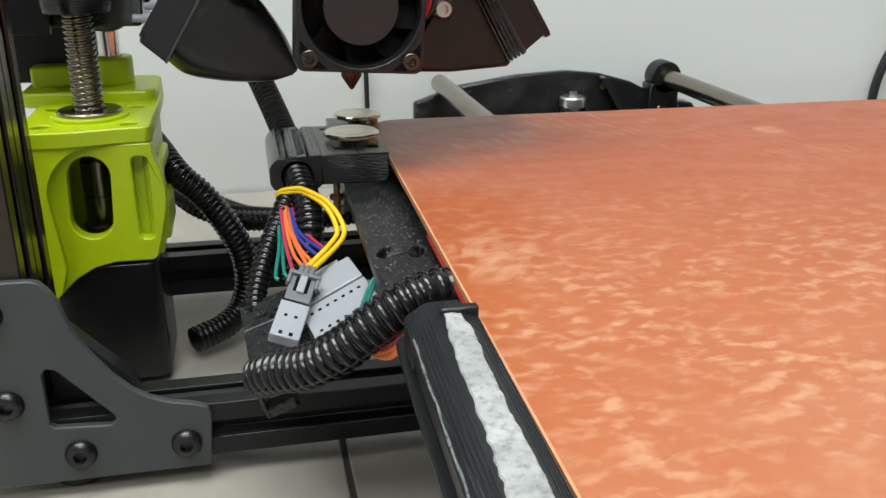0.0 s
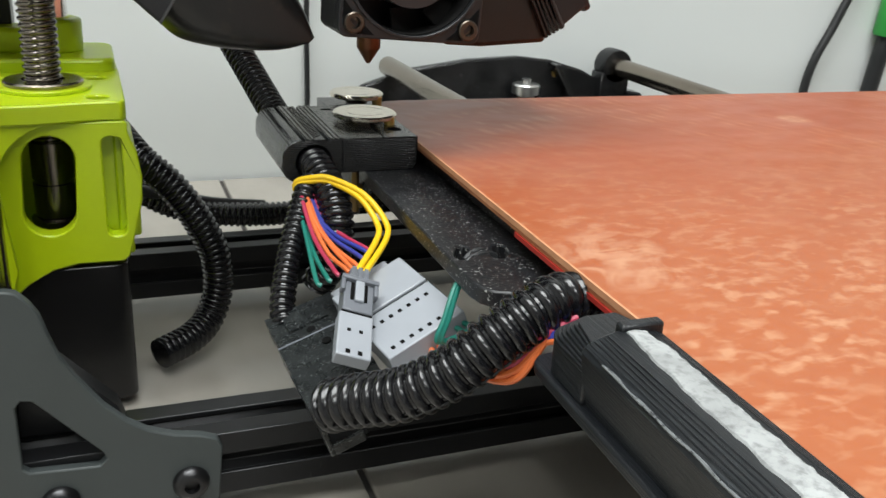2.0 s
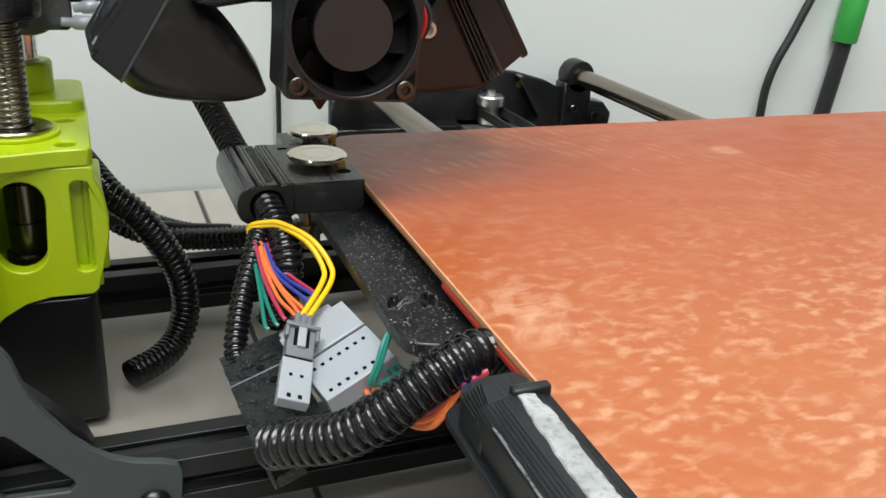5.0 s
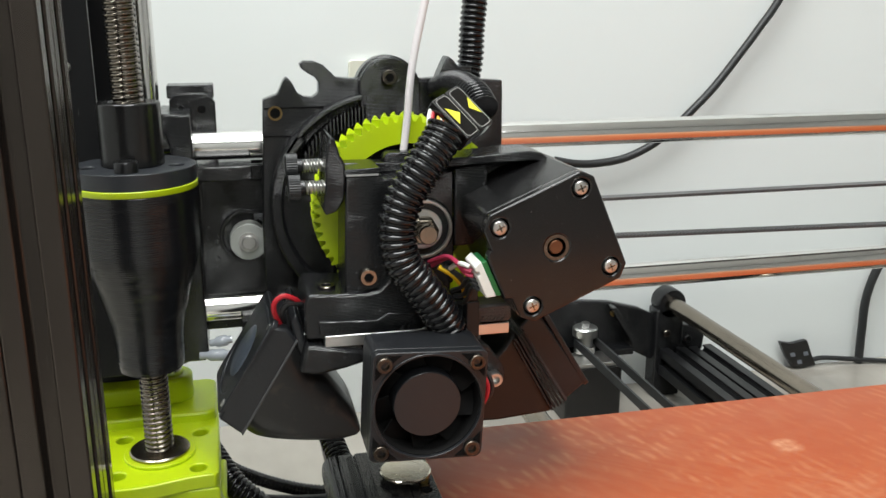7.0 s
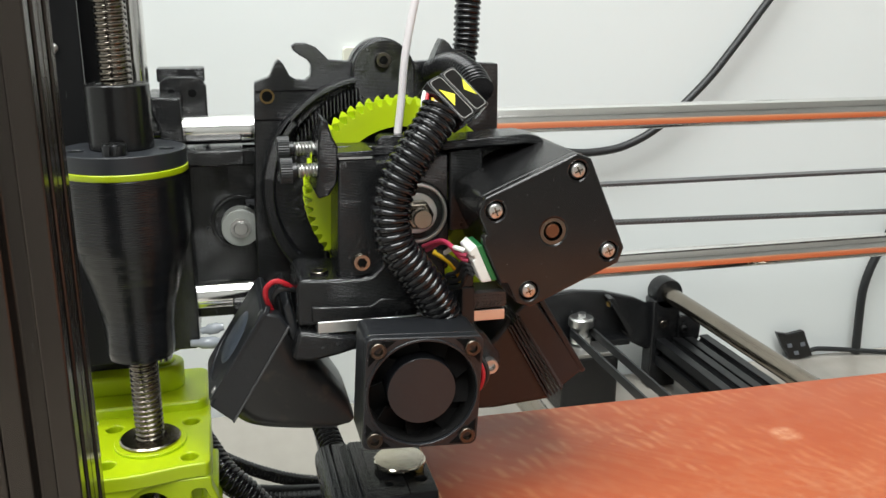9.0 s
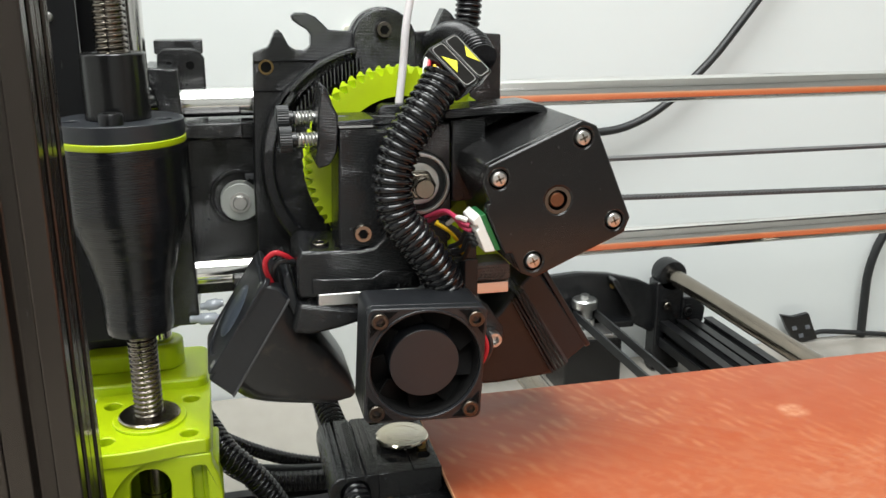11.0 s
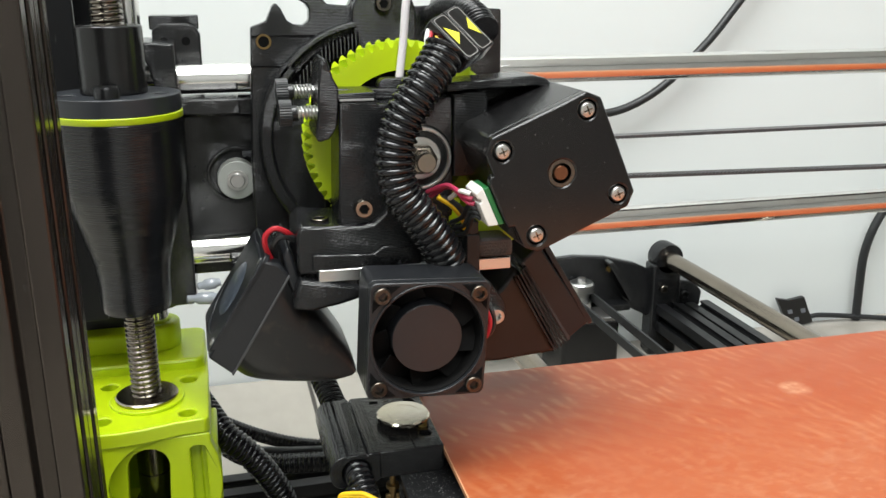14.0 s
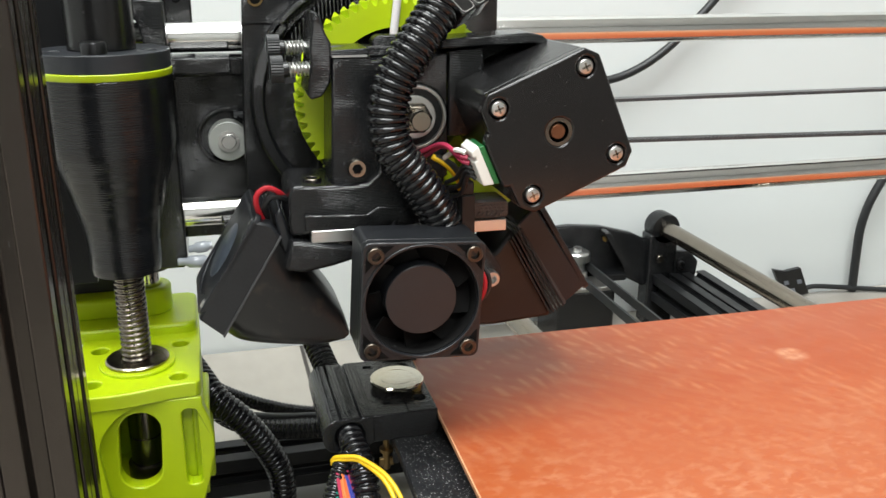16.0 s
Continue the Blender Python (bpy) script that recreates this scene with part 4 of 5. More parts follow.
for k in range(9):
    bl = box(11.5, 18.2, -7.4, 7.4, -0.3, 0.3, FT @ Matrix.Translation((0, 8.5, 0)) @ Matrix.Rotation(math.tau * k / 9, 4, "Y") @ Matrix.Rotation(radians(62), 4, "X"))
    part("blade", bl, BLADE, fan)
for a in (-1, 1):
    for b in (-1, 1):
        part("corner_rib", prism([(a * 12.2, b * 19), (a * 19, b * 12.2), (a * 19.3, b * 13.4), (a * 13.4, b * 19.3)], -0.9, 3, "xz", (), FT), FANGREY, fan)
        part("fan_screw", Mesh().join(cap_screw((0, 0, 0), (0, -1, 0), 2.75, 2.0), FT @ Matrix.Translation((a * 16, -0.2, b * 16))), SCREWBROWN, fan)
# black triangles laid on the frame as the shade in its corner pockets
for a in (-1, 1):
    for b in (-1, 1):
        for tri_ in ([(10.2, 19.0), (14.8, 19.0), (13.2, 16.4)], [(19.0, 10.2), (19.0, 14.8), (16.4, 13.2)]):
            part("corner_pocket", prism([(a * q[0], b * q[1]) for q in tri_], -0.95, -0.5, "xz", (), FT), GAP_SHADE, fan)
part("fan_lead", wire([(5, 8, 165), (8.6, 4, 162), (10, 3, 157), (8.4, 4, 151.5), (6.6, 8, 150)], 0.8), RED, fan)
part("fan_lead", wire([(6, 9, 166), (10.5, 5, 162), (12, 5, 156), (9.6, 6, 151), (7, 9, 149)], 0.8), CABLE, fan)

hot = thing("hot_end", (-10.5, 47, 120.6), "brass nozzle in a heat-stained block under the fan", "hot end")
part("heat_block", box(-20, 0, 38, 56, 130, 141), COPPER, hot, bevel=0.6)
part("nozzle", turned([(0.5, 0), (1.0, 0.6), (3.4, 4.4), (3.8, 5), (3.8, 10)], (0, 0, 1), (-10.5, 47, 120.6), 24), COPPER, hot)
part("cold_side", turned([(8, 0), (8, 3), (6.5, 3.2), (6.5, 5.2), (8, 5.4), (8, 8.4), (6.5, 8.6), (6.5, 10.6), (8, 10.8), (8, 25)], (0, 0, 1), (-10.5, 47, 141), 28), DARKSTEEL, hot)
part("shroud_body", box(-28, 5, 18, 40, 139, 166), PRINT, hot, bevel=0.8)


# ---- part cooling fans, one each side of the nozzle ----
def bulged(upper, lower, front, deep, back, rows=26, cols=18):
    """Duct skin between two edge lines, its front rounded off towards both."""
    v, f = [], []
    n = cols + 3
    for k in range(rows + 1):
        a, b = upper[round(k / rows * (len(upper) - 1))], lower[round(k / rows * (len(lower) - 1))]
        ring_ = [(a.x, back, a.z)]
        for i in range(cols + 1):
            s_ = 0.5 - 0.5 * math.cos(math.pi * i / cols)
            q_ = a.lerp(b, s_)
            ring_.append((q_.x, front + deep * abs(2 * s_ - 1) ** 6, q_.z))
        v += ring_ + [(b.x, back, b.z)]
    for k in range(rows):
        f += [(k * n + i, k * n + i + 1, (k + 1) * n + i + 1, (k + 1) * n + i) for i in range(n - 1)]
        f.append((k * n + n - 1, k * n, (k + 1) * n, (k + 1) * n + n - 1))
    f.append(tuple(range(n))[::-1])
    f.append(tuple(rows * n + i for i in range(n)))
    return Mesh().add(v, f)


def cooling_fan(mirror):
    name = "part_cooling_fan"
    mx = lambda x: x if not mirror else -20.5 - x
    lab_ = "dark side fan with a tapering printed duct"
    th = thing(name, (mx(-60), 50, 128), lab_ + ("" if mirror else ", looped leads on top"), "fan", "side fans")
    sgn = -1 if mirror else 1
    slab = [(-72.5, 134.2), (-80.8, 141), (-59.5, 173.5), (-52.5, 166.5)] if mirror else [(-74.4, 133.8), (-82.6, 141.4), (-62.2, 175.2), (-56.4, 173.4), (-52.8, 168.6)]
    seam = [(-72.6, 133.6), (-73.2, 134.5), (-53.3, 167.0), (-52.6, 166.2)] if mirror else [(-74.3, 133.6), (-74.9, 134.4), (-53.4, 169.0), (-52.7, 168.4)]
    duct_face = [(-68.4, 130.2), (-66.6, 128.8), (-45, 127.4), (-31.5, 128.0), (-30, 132), (-31, 138), (-40, 153), (-45, 157), (-48, 161), (-51, 165)]
    flip = lambda q: [(mx(a), b) for a, b in q]
    turn = Matrix.Translation((mx(-66), 35, 0)) @ Matrix.Rotation(radians(3 if mirror else 1) * sgn, 4, "Z") @ Matrix.Translation((-mx(-66), -35, 0))
    case = part("fan_case", prism(flip(slab), 35, 75, "xz", (), turn), FANGREY, th, bevel=1.0)
    part("case_seam", prism(flip(seam), 34.8, 75.2, "xz", (), turn), surface("fan_seam", (0.06, 0.061, 0.063), 0.4), th, bevel=0.2)
    # open face with rim, hub and blades
    n = Vector((-35.2, 0, 21)).normalized() if mirror else Vector((-36, 0, 23.4)).normalized()
    along = Vector((-n.z * -1, 0, -n.x))
    if mirror:
        n.x, along.x = -n.x, -along.x
    mid = Vector((mx(-71), 55, 156.4)) if mirror else Vector((-70.3, 55, 159))
    face = turn @ Matrix.Translation(mid) @ Matrix((( along.x, 0, n.x, 0), (0, 1, 0, 0), (along.z, 0, n.z, 0), (0, 0, 0, 1)))
    part("fan_rim", prism(rounded(-20.2, 20.2, -20, 20, 3), -0.5, 1.6, "xy", [circle(0, 0, 18.4, 40)], face), FANGREY, th, bevel=0.4)
    part("fan_hub", Mesh().join(turned([(11, 0), (11, 1.2), (10, 1.8)], n=36), face), surface("blue_grey_hub", (0.05, 0.06, 0.075), 0.35), th)
    for k in range(7):
        part("fan_blade", box(10.5, 18, -0.3, 0.3, -3, 1.0, face @ Matrix.Rotation(math.tau * k / 7, 4, "Z") @ Matrix.Rotation(radians(35), 4, "X")), FANGREY, th)
    if mirror:
        part("duct", prism(flip(duct_face), 36.0, 62, "xz"), DUCT, th, "smooth black duct narrowing towards the nozzle", bevel=1.6)
    else:
        upper = spline([(-55, 0, 171.5), (-51.4, 0, 168.6), (-48.8, 0, 161.6), (-46.6, 0, 157), (-42.8, 0, 153.4), (-37.2, 0, 145.8), (-32.4, 0, 137.6), (-30.2, 0, 130.6)], 0.4)
        lower = spline([(-76.2, 0, 136.4), (-73.6, 0, 132.6), (-68.3, 0, 128.6), (-58, 0, 126.2), (-47, 0, 125.2), (-39, 0, 125.6), (-33, 0, 128.0)], 0.4)
        part("duct", bulged(upper, lower, 35.4, 8.0, 62), DUCT, th, "smooth black duct narrowing towards the nozzle")
        part("duct_flange", prism([(-54.8, 175.6), (-52.8, 178.6), (-50.8, 172), (-48.4, 161.4), (-51, 159.2), (-53.4, 166.4)], 37.2, 72, "xz"), FANGREY, th, bevel=0.9)
        part("duct_arm", prism(flip([(-53, 158), (-50, 168.4), (-30, 165), (-26, 162), (-29, 160), (-36, 158.2), (-46, 156.6)]), 30, 44, "xz"), PRINT, th, bevel=1.4)
    if not mirror:
        part("fan_lead", wire([(-58.6, 41, 173.5), (-60.4, 38.5, 179), (-60.2, 38, 183), (-57, 38, 185.4), (-53, 39, 183.6), (-49.5, 44, 179)], 1.0), RED, th)
        part("fan_lead", wire([(-57, 43, 173.5), (-57.6, 40, 179), (-55.6, 39.4, 181.8), (-52, 40, 181.6), (-49, 43, 178.6), (-47, 46, 175)], 1.2), CABLE, th)
        part("rim_screw", Mesh().join(turned([(1.6, 0), (1.6, 1.6), (1.2, 2)], n=14), face @ Matrix.Translation((-16.5, -16.5, 0))), STEEL, th)
        part("rim_screw", Mesh().join(turned([(1.6, 0), (1.6, 1.6), (1.2, 2)], n=14), face @ Matrix.Translation((16.5, -16.5, 0))), STEEL, th)
    else:
        for k in range(5):
            top_ = Vector((-49.4, 161.2)).lerp(Vector((-53.2, 165.4)), k / 4)
            low_ = Vector((-66.2, 130.6)).lerp(Vector((-71.4, 133.4)), k / 4)
            part("duct_lip", prism(flip([(low_.x, low_.y), (low_.x - 0.7, low_.y + 0.5), (top_.x - 0.7, top_.y + 0.3), (top_.x, top_.y)]), 33.4 + 0.3 * (k % 2), 60, "xz"), PRINT, th, bevel=0.15)
        part("duct_screw", cap_screw((18.9, 26, 151.2), (0, -1, 0), 2.9, 3.5), STEEL, th)
        part("screw_lug", prism([(6, 150), (6, 166), (14, 165.4), (17, 163.8), (23, 155), (23.8, 150.4), (22, 147.2), (18, 147.4), (14, 150)], 26, 40, "xz"), PRINT, th, bevel=0.8)
    return th


cooling_fan(False)
cooling_fan(True)


def split_sleeve(pts, r, pitch, deep, n, at, label):
    """Corrugated sleeve with the edge of its lengthwise slit."""
    th = thing("cable_sleeve", at, label, "cable sleeve")
    part("sleeve", hose(pts, r, pitch, deep, n), SLEEVE, th)
    line = spline(pts, pitch / 2)
    edge = []
    for k, p in enumerate(line):
        t = (line[min(k + 1, len(line) - 1)] - line[max(k - 1, 0)]).normalized()
        out = t.cross(Vector((0, 0, 1)))
        out = (out.normalized() if out.length > 0.1 else Vector((-1, 0, 0)))
        up = out.cross(t)
        edge.append(p + (out * 0.8 - up * 0.6).normalized() * (r - deep * (0.15 if k % 2 else 0.5)))
    part("split_edge", sweep(edge, [0.35] * len(edge), 5), SLEEVE, th)


# ---- heated bed ----
bed = thing("heated_bed", (250, -60, 94), "orange build plate, scuffed and streaked, over a red heater", "print bed")
sheet_out = [(-6.8, -330), (0.6, 72), (2.4, 79), (7, 83.5), (14, 84.5), (560, 78), (560, -330)]
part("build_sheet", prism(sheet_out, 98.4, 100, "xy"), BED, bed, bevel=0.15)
part("glass_plate", prism([(-6.75, -330), (0.65, 72), (2.4, 79.2), (6.8, 83.8), (14, 84.8), (559, 77), (559, -330)], 97.4, 98.39, "xy"), GLASS_EDGE, bed, "pale tan plate edge under the orange sheet", bevel=0.1)
part("sheet_edge", prism([(-7.0, -330), (0.35, 71), (0.9, 71), (-6.4, -330)], 98.6, 100.04, "xy"), PALE_EDGE, bed, "pale cut edge of the build sheet")
part("heater_pad", prism([(-7.1, -330), (-2.0, -50), (2.4, -44), (3.4, 70), (559, 70), (559, -330)], 96.2, 97.3, "xy"), SILICONE, bed, "red silicone heater pad")
part("bed_plate", prism([(4, -330), (4, 66), (556, 66), (556, -330)], 91.5, 96.1, "xy"), DUSTY, bed)


arm = thing("support_plate", (0, 0, 88), "dusty black steel support plate with two keyhole slots", "support plate")
tip = [(-17, 74), (-17.2, 10), (-17.9, -50), (-18, -62), (-17.2, -66), (-15, -69), (-11, -70.6), (60, -74), (60, 74)]
bean = [(0.6, 4.2), (2.2, 4.6), (3.0, 2.6), (2.6, 0.4), (1.8, -2.4), (0.0, -4.6), (-1.8, -4.0), (-2.4, -2.2), (-1.6, 0.6), (-0.6, 2.6)]
slots = [[(-13.8 + a, -45.6 + b) for a, b in bean], [(-4.6 + 1.05 * a, -46.6 + b) for a, b in bean]]
part("arm_plate", prism(tip, 87.2, 91.4, "xy", slots), DUSTY, arm, bevel=0.5)
part("slot_tie", wire([(-13, -48.2, 89.4), (-11.4, -47.6, 90.4), (-9, -47, 90.9), (-6.8, -46.4, 90.5), (-4.4, -45.6, 89.4)], 1.1), CABLE, arm)
part("slot_tie", wire([(-12.6, -46, 89.4), (-10.4, -45, 90.7), (-8.2, -44.6, 91.0), (-6.2, -44, 90.5), (-4.2, -43.6, 89.4)], 0.9), CABLE, arm)
part("fold", box(-17.2, -15.2, 26, 74, 80, 88), DUSTY, arm, bevel=0.4)
part("spring_screw", turned([(1.4, 0), (1.4, 7), (2.6, 7.2), (2.6, 8.6), (1.2, 8.8), (1.2, 13)], (0, 0, 1), (-19.4, 28, 77.5), 16), BRONZE, arm)
part("wing_nut", box(-22.2, -16.6, 27.2, 28.8, 78.6, 82), BRONZE, arm, bevel=0.4)

holder = thing("corner_holder", (-22, 45, 91), "black printed corner holder carrying two round metal washers", "corner holder")
left_half = (circle(-37.5, 96.6, 5.4, 10, 90, 180) + circle(-38, 94, 5, 8, 180, 270) + [(-27.5, 89), (-24.5, 91.4), (-24.5, 102)]
             + [(-29.0, 102), (-29.0, 101.2), (-29.7, 101.2), (-29.7, 102), (-36.2, 102), (-36.2, 101.2), (-36.9, 101.2), (-36.9, 102)])
part("sleeve_half", prism(left_half, 24, 70, "xz", [circle(-33.4, 95.0, 5.4, 24)]), PRINT, holder, bevel=0.35)
part("front_lip", prism([(-24.6, 91.4), (-24.6, 102), (-0.6, 102), (-0.6, 93), (-2, 91.4)], 24, 29.8, "xz"), PRINT, holder, bevel=0.35)
tops = [[(-19.4, 31.6), (-16.2, 31.6), (-16.2, 34.8), (-19.4, 34.8)], circle(-5.2, 34.4, 2.5, 14), [(-21.6, 63), (-18.2, 63), (-18.2, 65.4), (-21.6, 65.4)], circle(-6, 62.5, 2.4, 14)]
part("top_deck", prism([(-24.5, 29.7), (-0.6, 29.7), (-0.6, 70), (-24.5, 70)], 98, 101.9, "xy", tops), PRINT, holder, bevel=0.3)
part("deck_groove", box(-11.6, -11.2, 24.2, 40, 101.8, 102.06), GAP_SHADE, holder)
for x in (-35.4, -34.0, -28.2, -26.8, -25.4):
    part("top_ridge", box(x, x + 0.7, 24.6, 69.6, 101.7, 102.25), PRINT, holder)
fill = Mesh()
for k in range(26):
    y = 27 + k * 1.55
    fill.add([(-33.0, y, 101.9), (-30.2, y + 2.8, 101.9), (-30.2, y + 3.4, 101.9), (-33.0, y + 0.6, 101.9), (-33.0, y, 102.2), (-30.2, y + 2.8, 102.2), (-30.2, y + 3.4, 102.2), (-33.0, y + 0.6, 102.2)],
             [(4, 5, 6, 7), (0, 1, 5, 4), (1, 2, 6, 5), (2, 3, 7, 6), (3, 0, 4, 7)])
for k in range(9):
    y = 30.6 + k * 1.0
    fill.add([(-15.4, y + 1.6, 101.85), (-12.2, y, 101.85), (-12.2, y + 0.5, 101.85), (-15.4, y + 2.1, 101.85), (-15.4, y + 1.6, 102.15), (-12.2, y, 102.15), (-12.2, y + 0.5, 102.15), (-15.4, y + 2.1, 102.15)],
             [(4, 5, 6, 7), (0, 1, 5, 4), (1, 2, 6, 5), (2, 3, 7, 6), (3, 0, 4, 7)])
part("infill_texture", fill, PRINT, holder, "fine slanting print lines")
part("under_block", box(-24.5, -2, 29.8, 69, 91.5, 97.9), PRINT, holder)
part("back_tongue", box(-17, 2, 69.8, 90, 93, 100.6), PRINT, holder, bevel=0.4)


def level_washer(x, y, z, r):
    th = thing("leveling_washer", (x, y, z - 2), "shiny round metal levelling washer on a small brass screw", "washer", "levelling washers")
    part("disc", turned([(r - 0.7, 0), (r, 0.4), (r, 1.3), (r - 0.5, 1.8), (r * 0.63, 1.8), (r * 0.62, 1.74), (r * 0.60, 1.74), (r * 0.59, 1.8), (r * 0.1, 1.8)], (0, 0, 1), (x, y, z), 56), WASHER, th, smooth=30)
    part("screw", turned([(1.7, 0), (1.7, 3.4)], (0, 0, 1), (x + r * 0.62, y - r * 0.62, z - 2.4), 16), BRASS, th)
    part("post", turned([(4, 0), (4, 2.2)], (0, 0, 1), (x, y, z - 2.0), 20), DARKSTEEL, th)
    return th


level_washer(-11.2, 47, 103.2, 10.4)
level_washer(-5.0, 79, 103.0, 9.6)

clip = thing("bed_edge_clip", (-14, -200, 84), "long scuffed black bed clip with a worn white stripe", "bed clip")
TOP = [(-2.9, 99.6), (-3.6, 101.4), (-6, 102.3), (-10.5, 102.9), (-13, 102.6), (-16, 101.7), (-18.4, 100.7), (-19.2, 99.4)]
profile = [(-2.9, 90.6)] + TOP + [(-18.6, 95), (-17.4, 89), (-17.4, 86.6), (-15.8, 86.6), (-15.8, 90.6)]


def slanted(mesh):
    """The clip runs at a slight angle along the bed."""
    mesh.v = [(x + (y + 120) * 0.03, y, z) for x, y, z in mesh.v]
    return mesh


def top_at(x):
    for (x1, z1), (x0, z0) in zip(TOP, TOP[1:]):
        if x0 <= x <= x1:
            return z0 + (z1 - z0) * (x - x0) / (x1 - x0)
    return TOP[0][1]


part("clip_bar", slanted(prism(profile, -330, -112, "xz")), CLIP, clip, bevel=0.5)
part("clip_flange", slanted(prism([(-19.6, -330), (-19.6, -98)] + circle(-14.8, -97.6, 4.8, 10, 178, 90) + [(-7, -92.8), (-7, -330)], 86.4, 88.9, "xy")), CLIP, clip, bevel=0.6)
part("clip_end", slanted(prism([(-18.3, -113)] + circle(-11.7, -102.4, 6.6, 16, 178, 90) + [(-5.6, -95.8), (-4.4, -98), (-4.4, -113)], 88.8, 95.6, "xy")), CLIP, clip, bevel=0.6)
for k in range(7):
    r_ = 6.7 - 0.55 * k
    part("end_layer", slanted(prism([(-18.4 + 0.25 * k, -113)] + circle(-11.7, -102.4 - 0.3 * k, r_, 14, 178, 90) + [(-6, -102.4 - 0.3 * k + r_), (-4.6, -104), (-4.6, -113)], 95.4 + 0.66 * k, 96.15 + 0.66 * k, "xy")), CLIP, clip, bevel=0.12)
for k in range(6):
    x_ = -18.6 + 0.8 * k
    part("layer_ridge", slanted(sweep([Vector((x_ + 0.06 * math.sin(3 * i + k), -330 + i * 15.5, top_at(x_) + 0.02)) for i in range(15)], [0.2] * 15, 6)), CLIP, clip)
for k in range(4):
    x_ = -5.8 + 0.6 * k
    part("layer_ridge", slanted(sweep([Vector((x_ + 0.05 * math.sin(2 * i + k), -330 + i * 15.5, top_at(x_))) for i in range(15)], [0.2] * 15, 6)), CLIP, clip)
part("clip_end_lip", slanted(box(-12.2, -3.6, -113.4, -110.8, 100.2, 103.9)), CLIP, clip, bevel=0.5)
rng = random.Random(11)
le, ri = [], []
for k in range(110):
    y = -113.6 - k * 1.9
    le.append((-11.6 - min(k, 20) * 0.11 - 0.35 * math.sin(k * 0.23) + rng.uniform(-0.25, 0.25), y))
    ri.append((-6.7 + 0.3 * math.sin(k * 0.21 + 1) + rng.uniform(-0.25, 0.25) - (0.9 if k < 3 else 0), y))
stripe_v, stripe_f = [], []
for k in range(109 * 3 + 1):
    a_, b_ = Vector((*le[k // 3], 0)), Vector((*ri[k // 3], 0))
    if k % 3:
        a_, b_ = a_.lerp(Vector((*le[k // 3 + 1], 0)), k % 3 / 3), b_.lerp(Vector((*ri[k // 3 + 1], 0)), k % 3 / 3)
    for i in range(13):
        q_ = a_.lerp(b_, i / 12)
        lump_ = noise.noise(q_ * 0.9) * 0.10 + noise.noise(q_ * 3.4) * 0.16
        stripe_v.append((q_.x + lump_ * 0.5, q_.y, top_at(q_.x) + (-0.4 if i in (0, 12) else 0.32 + lump_)))
for k in range(109 * 3):
    stripe_f += [(k * 13 + i, k * 13 + i + 1, k * 13 + i + 14, k * 13 + i + 13) for i in range(12)]
part("white_stripe", slanted(Mesh().add(stripe_v, stripe_f)), RUBBED, clip, "flaking white painted stripe")
scratch = [Vector((-18.85 + 0.1 * math.sin(k * 0.7), -119 - k * 2.4, 100.35 + 0.12 * math.sin(k * 1.3))) for k in range(36)]
part("scratch_line", slanted(sweep(scratch, [0.22 + 0.12 * math.sin(k * 0.9) ** 2 for k in range(36)], 6)), SCUFF, clip)


# ---- wiring under the bed edge ----
split_sleeve([(-50.0, -64, 65.4), (-46.5, -69, 69), (-38, -77, 74), (-30, -82, 80.5), (-22, -84, 87.5), (-13.5, -84, 93), (-6.5, -82.5, 94.5), (-0.5, -80, 92), (4, -77, 87)], 6.0, 2.7, 1.0, 22,
             (-48, -72, 66), "glossy black corrugated sleeve from the bed edge to the loose plug")
split_sleeve([(-33.4, 70, 95), (-33.4, 48, 95), (-33.2, 26, 94.8), (-32.2, 18, 92.6), (-31.2, 10, 88.5), (-31.2, 4, 82), (-33, 2, 73), (-37, 4, 64)], 5.0, 2.5, 0.9, 20,
             (-40, 0, 66), "black corrugated sleeve hanging out of the corner holder")
split_sleeve([(-33.4, 69, 95), (-35.2, 80, 98.5), (-39.5, 97, 108), (-46, 116, 122), (-52, 130, 138), (-54, 134, 148)], 5.3, 2.5, 0.9, 20,
             (-40, 100, 95), "black corrugated sleeve leaving the back of the corner holder")
split_sleeve([(-35.6, 17, 91), (-38.1, 14, 89.5), (-41.0, 9, 84.8), (-44.7, 2, 79), (-48.2, -6, 72.4), (-50.6, -13, 66), (-50.8, -18, 62)], 3.6, 2.2, 0.8, 16,
             (-44, 0, 66), "thin black corrugated sleeve running down to the clamp")


def rough_block(x0, x1, y0, y1, z0, z1, m, seed, n=9):
    """Block with a lumpy, scuffed skin."""
    bm = bmesh.new()
    bmesh.ops.create_cube(bm, size=1)
    bmesh.ops.subdivide_edges(bm, edges=bm.edges[:], cuts=n, use_grid_fill=True)
    for v in bm.verts:
        p = Vector(((v.co.x + 0.5) * (x1 - x0) + x0, (v.co.y + 0.5) * (y1 - y0) + y0, (v.co.z + 0.5) * (z1 - z0) + z0))
        v.co = p + noise.noise_vector(p * 0.4 + Vector((seed, 0, 0))) * 0.28
    bm.verts.index_update()
    out = Mesh().add([v.co[:] for v in bm.verts], [tuple(v.index for v in f.verts) for f in bm.faces], m)
    bm.free()
    return out


def basis(o, u, v):
    """Matrix whose x runs along u and y along v (made square to u), from the point o."""
    u = Vector(u).normalized()
    v = Vector(v)
    v = (v - u * v.dot(u)).normalized()
    w = u.cross(v)
    return Matrix(((u.x, v.x, w.x, o[0]), (u.y, v.y, w.y, o[1]), (u.z, v.z, w.z, o[2]), (0, 0, 0, 1)))


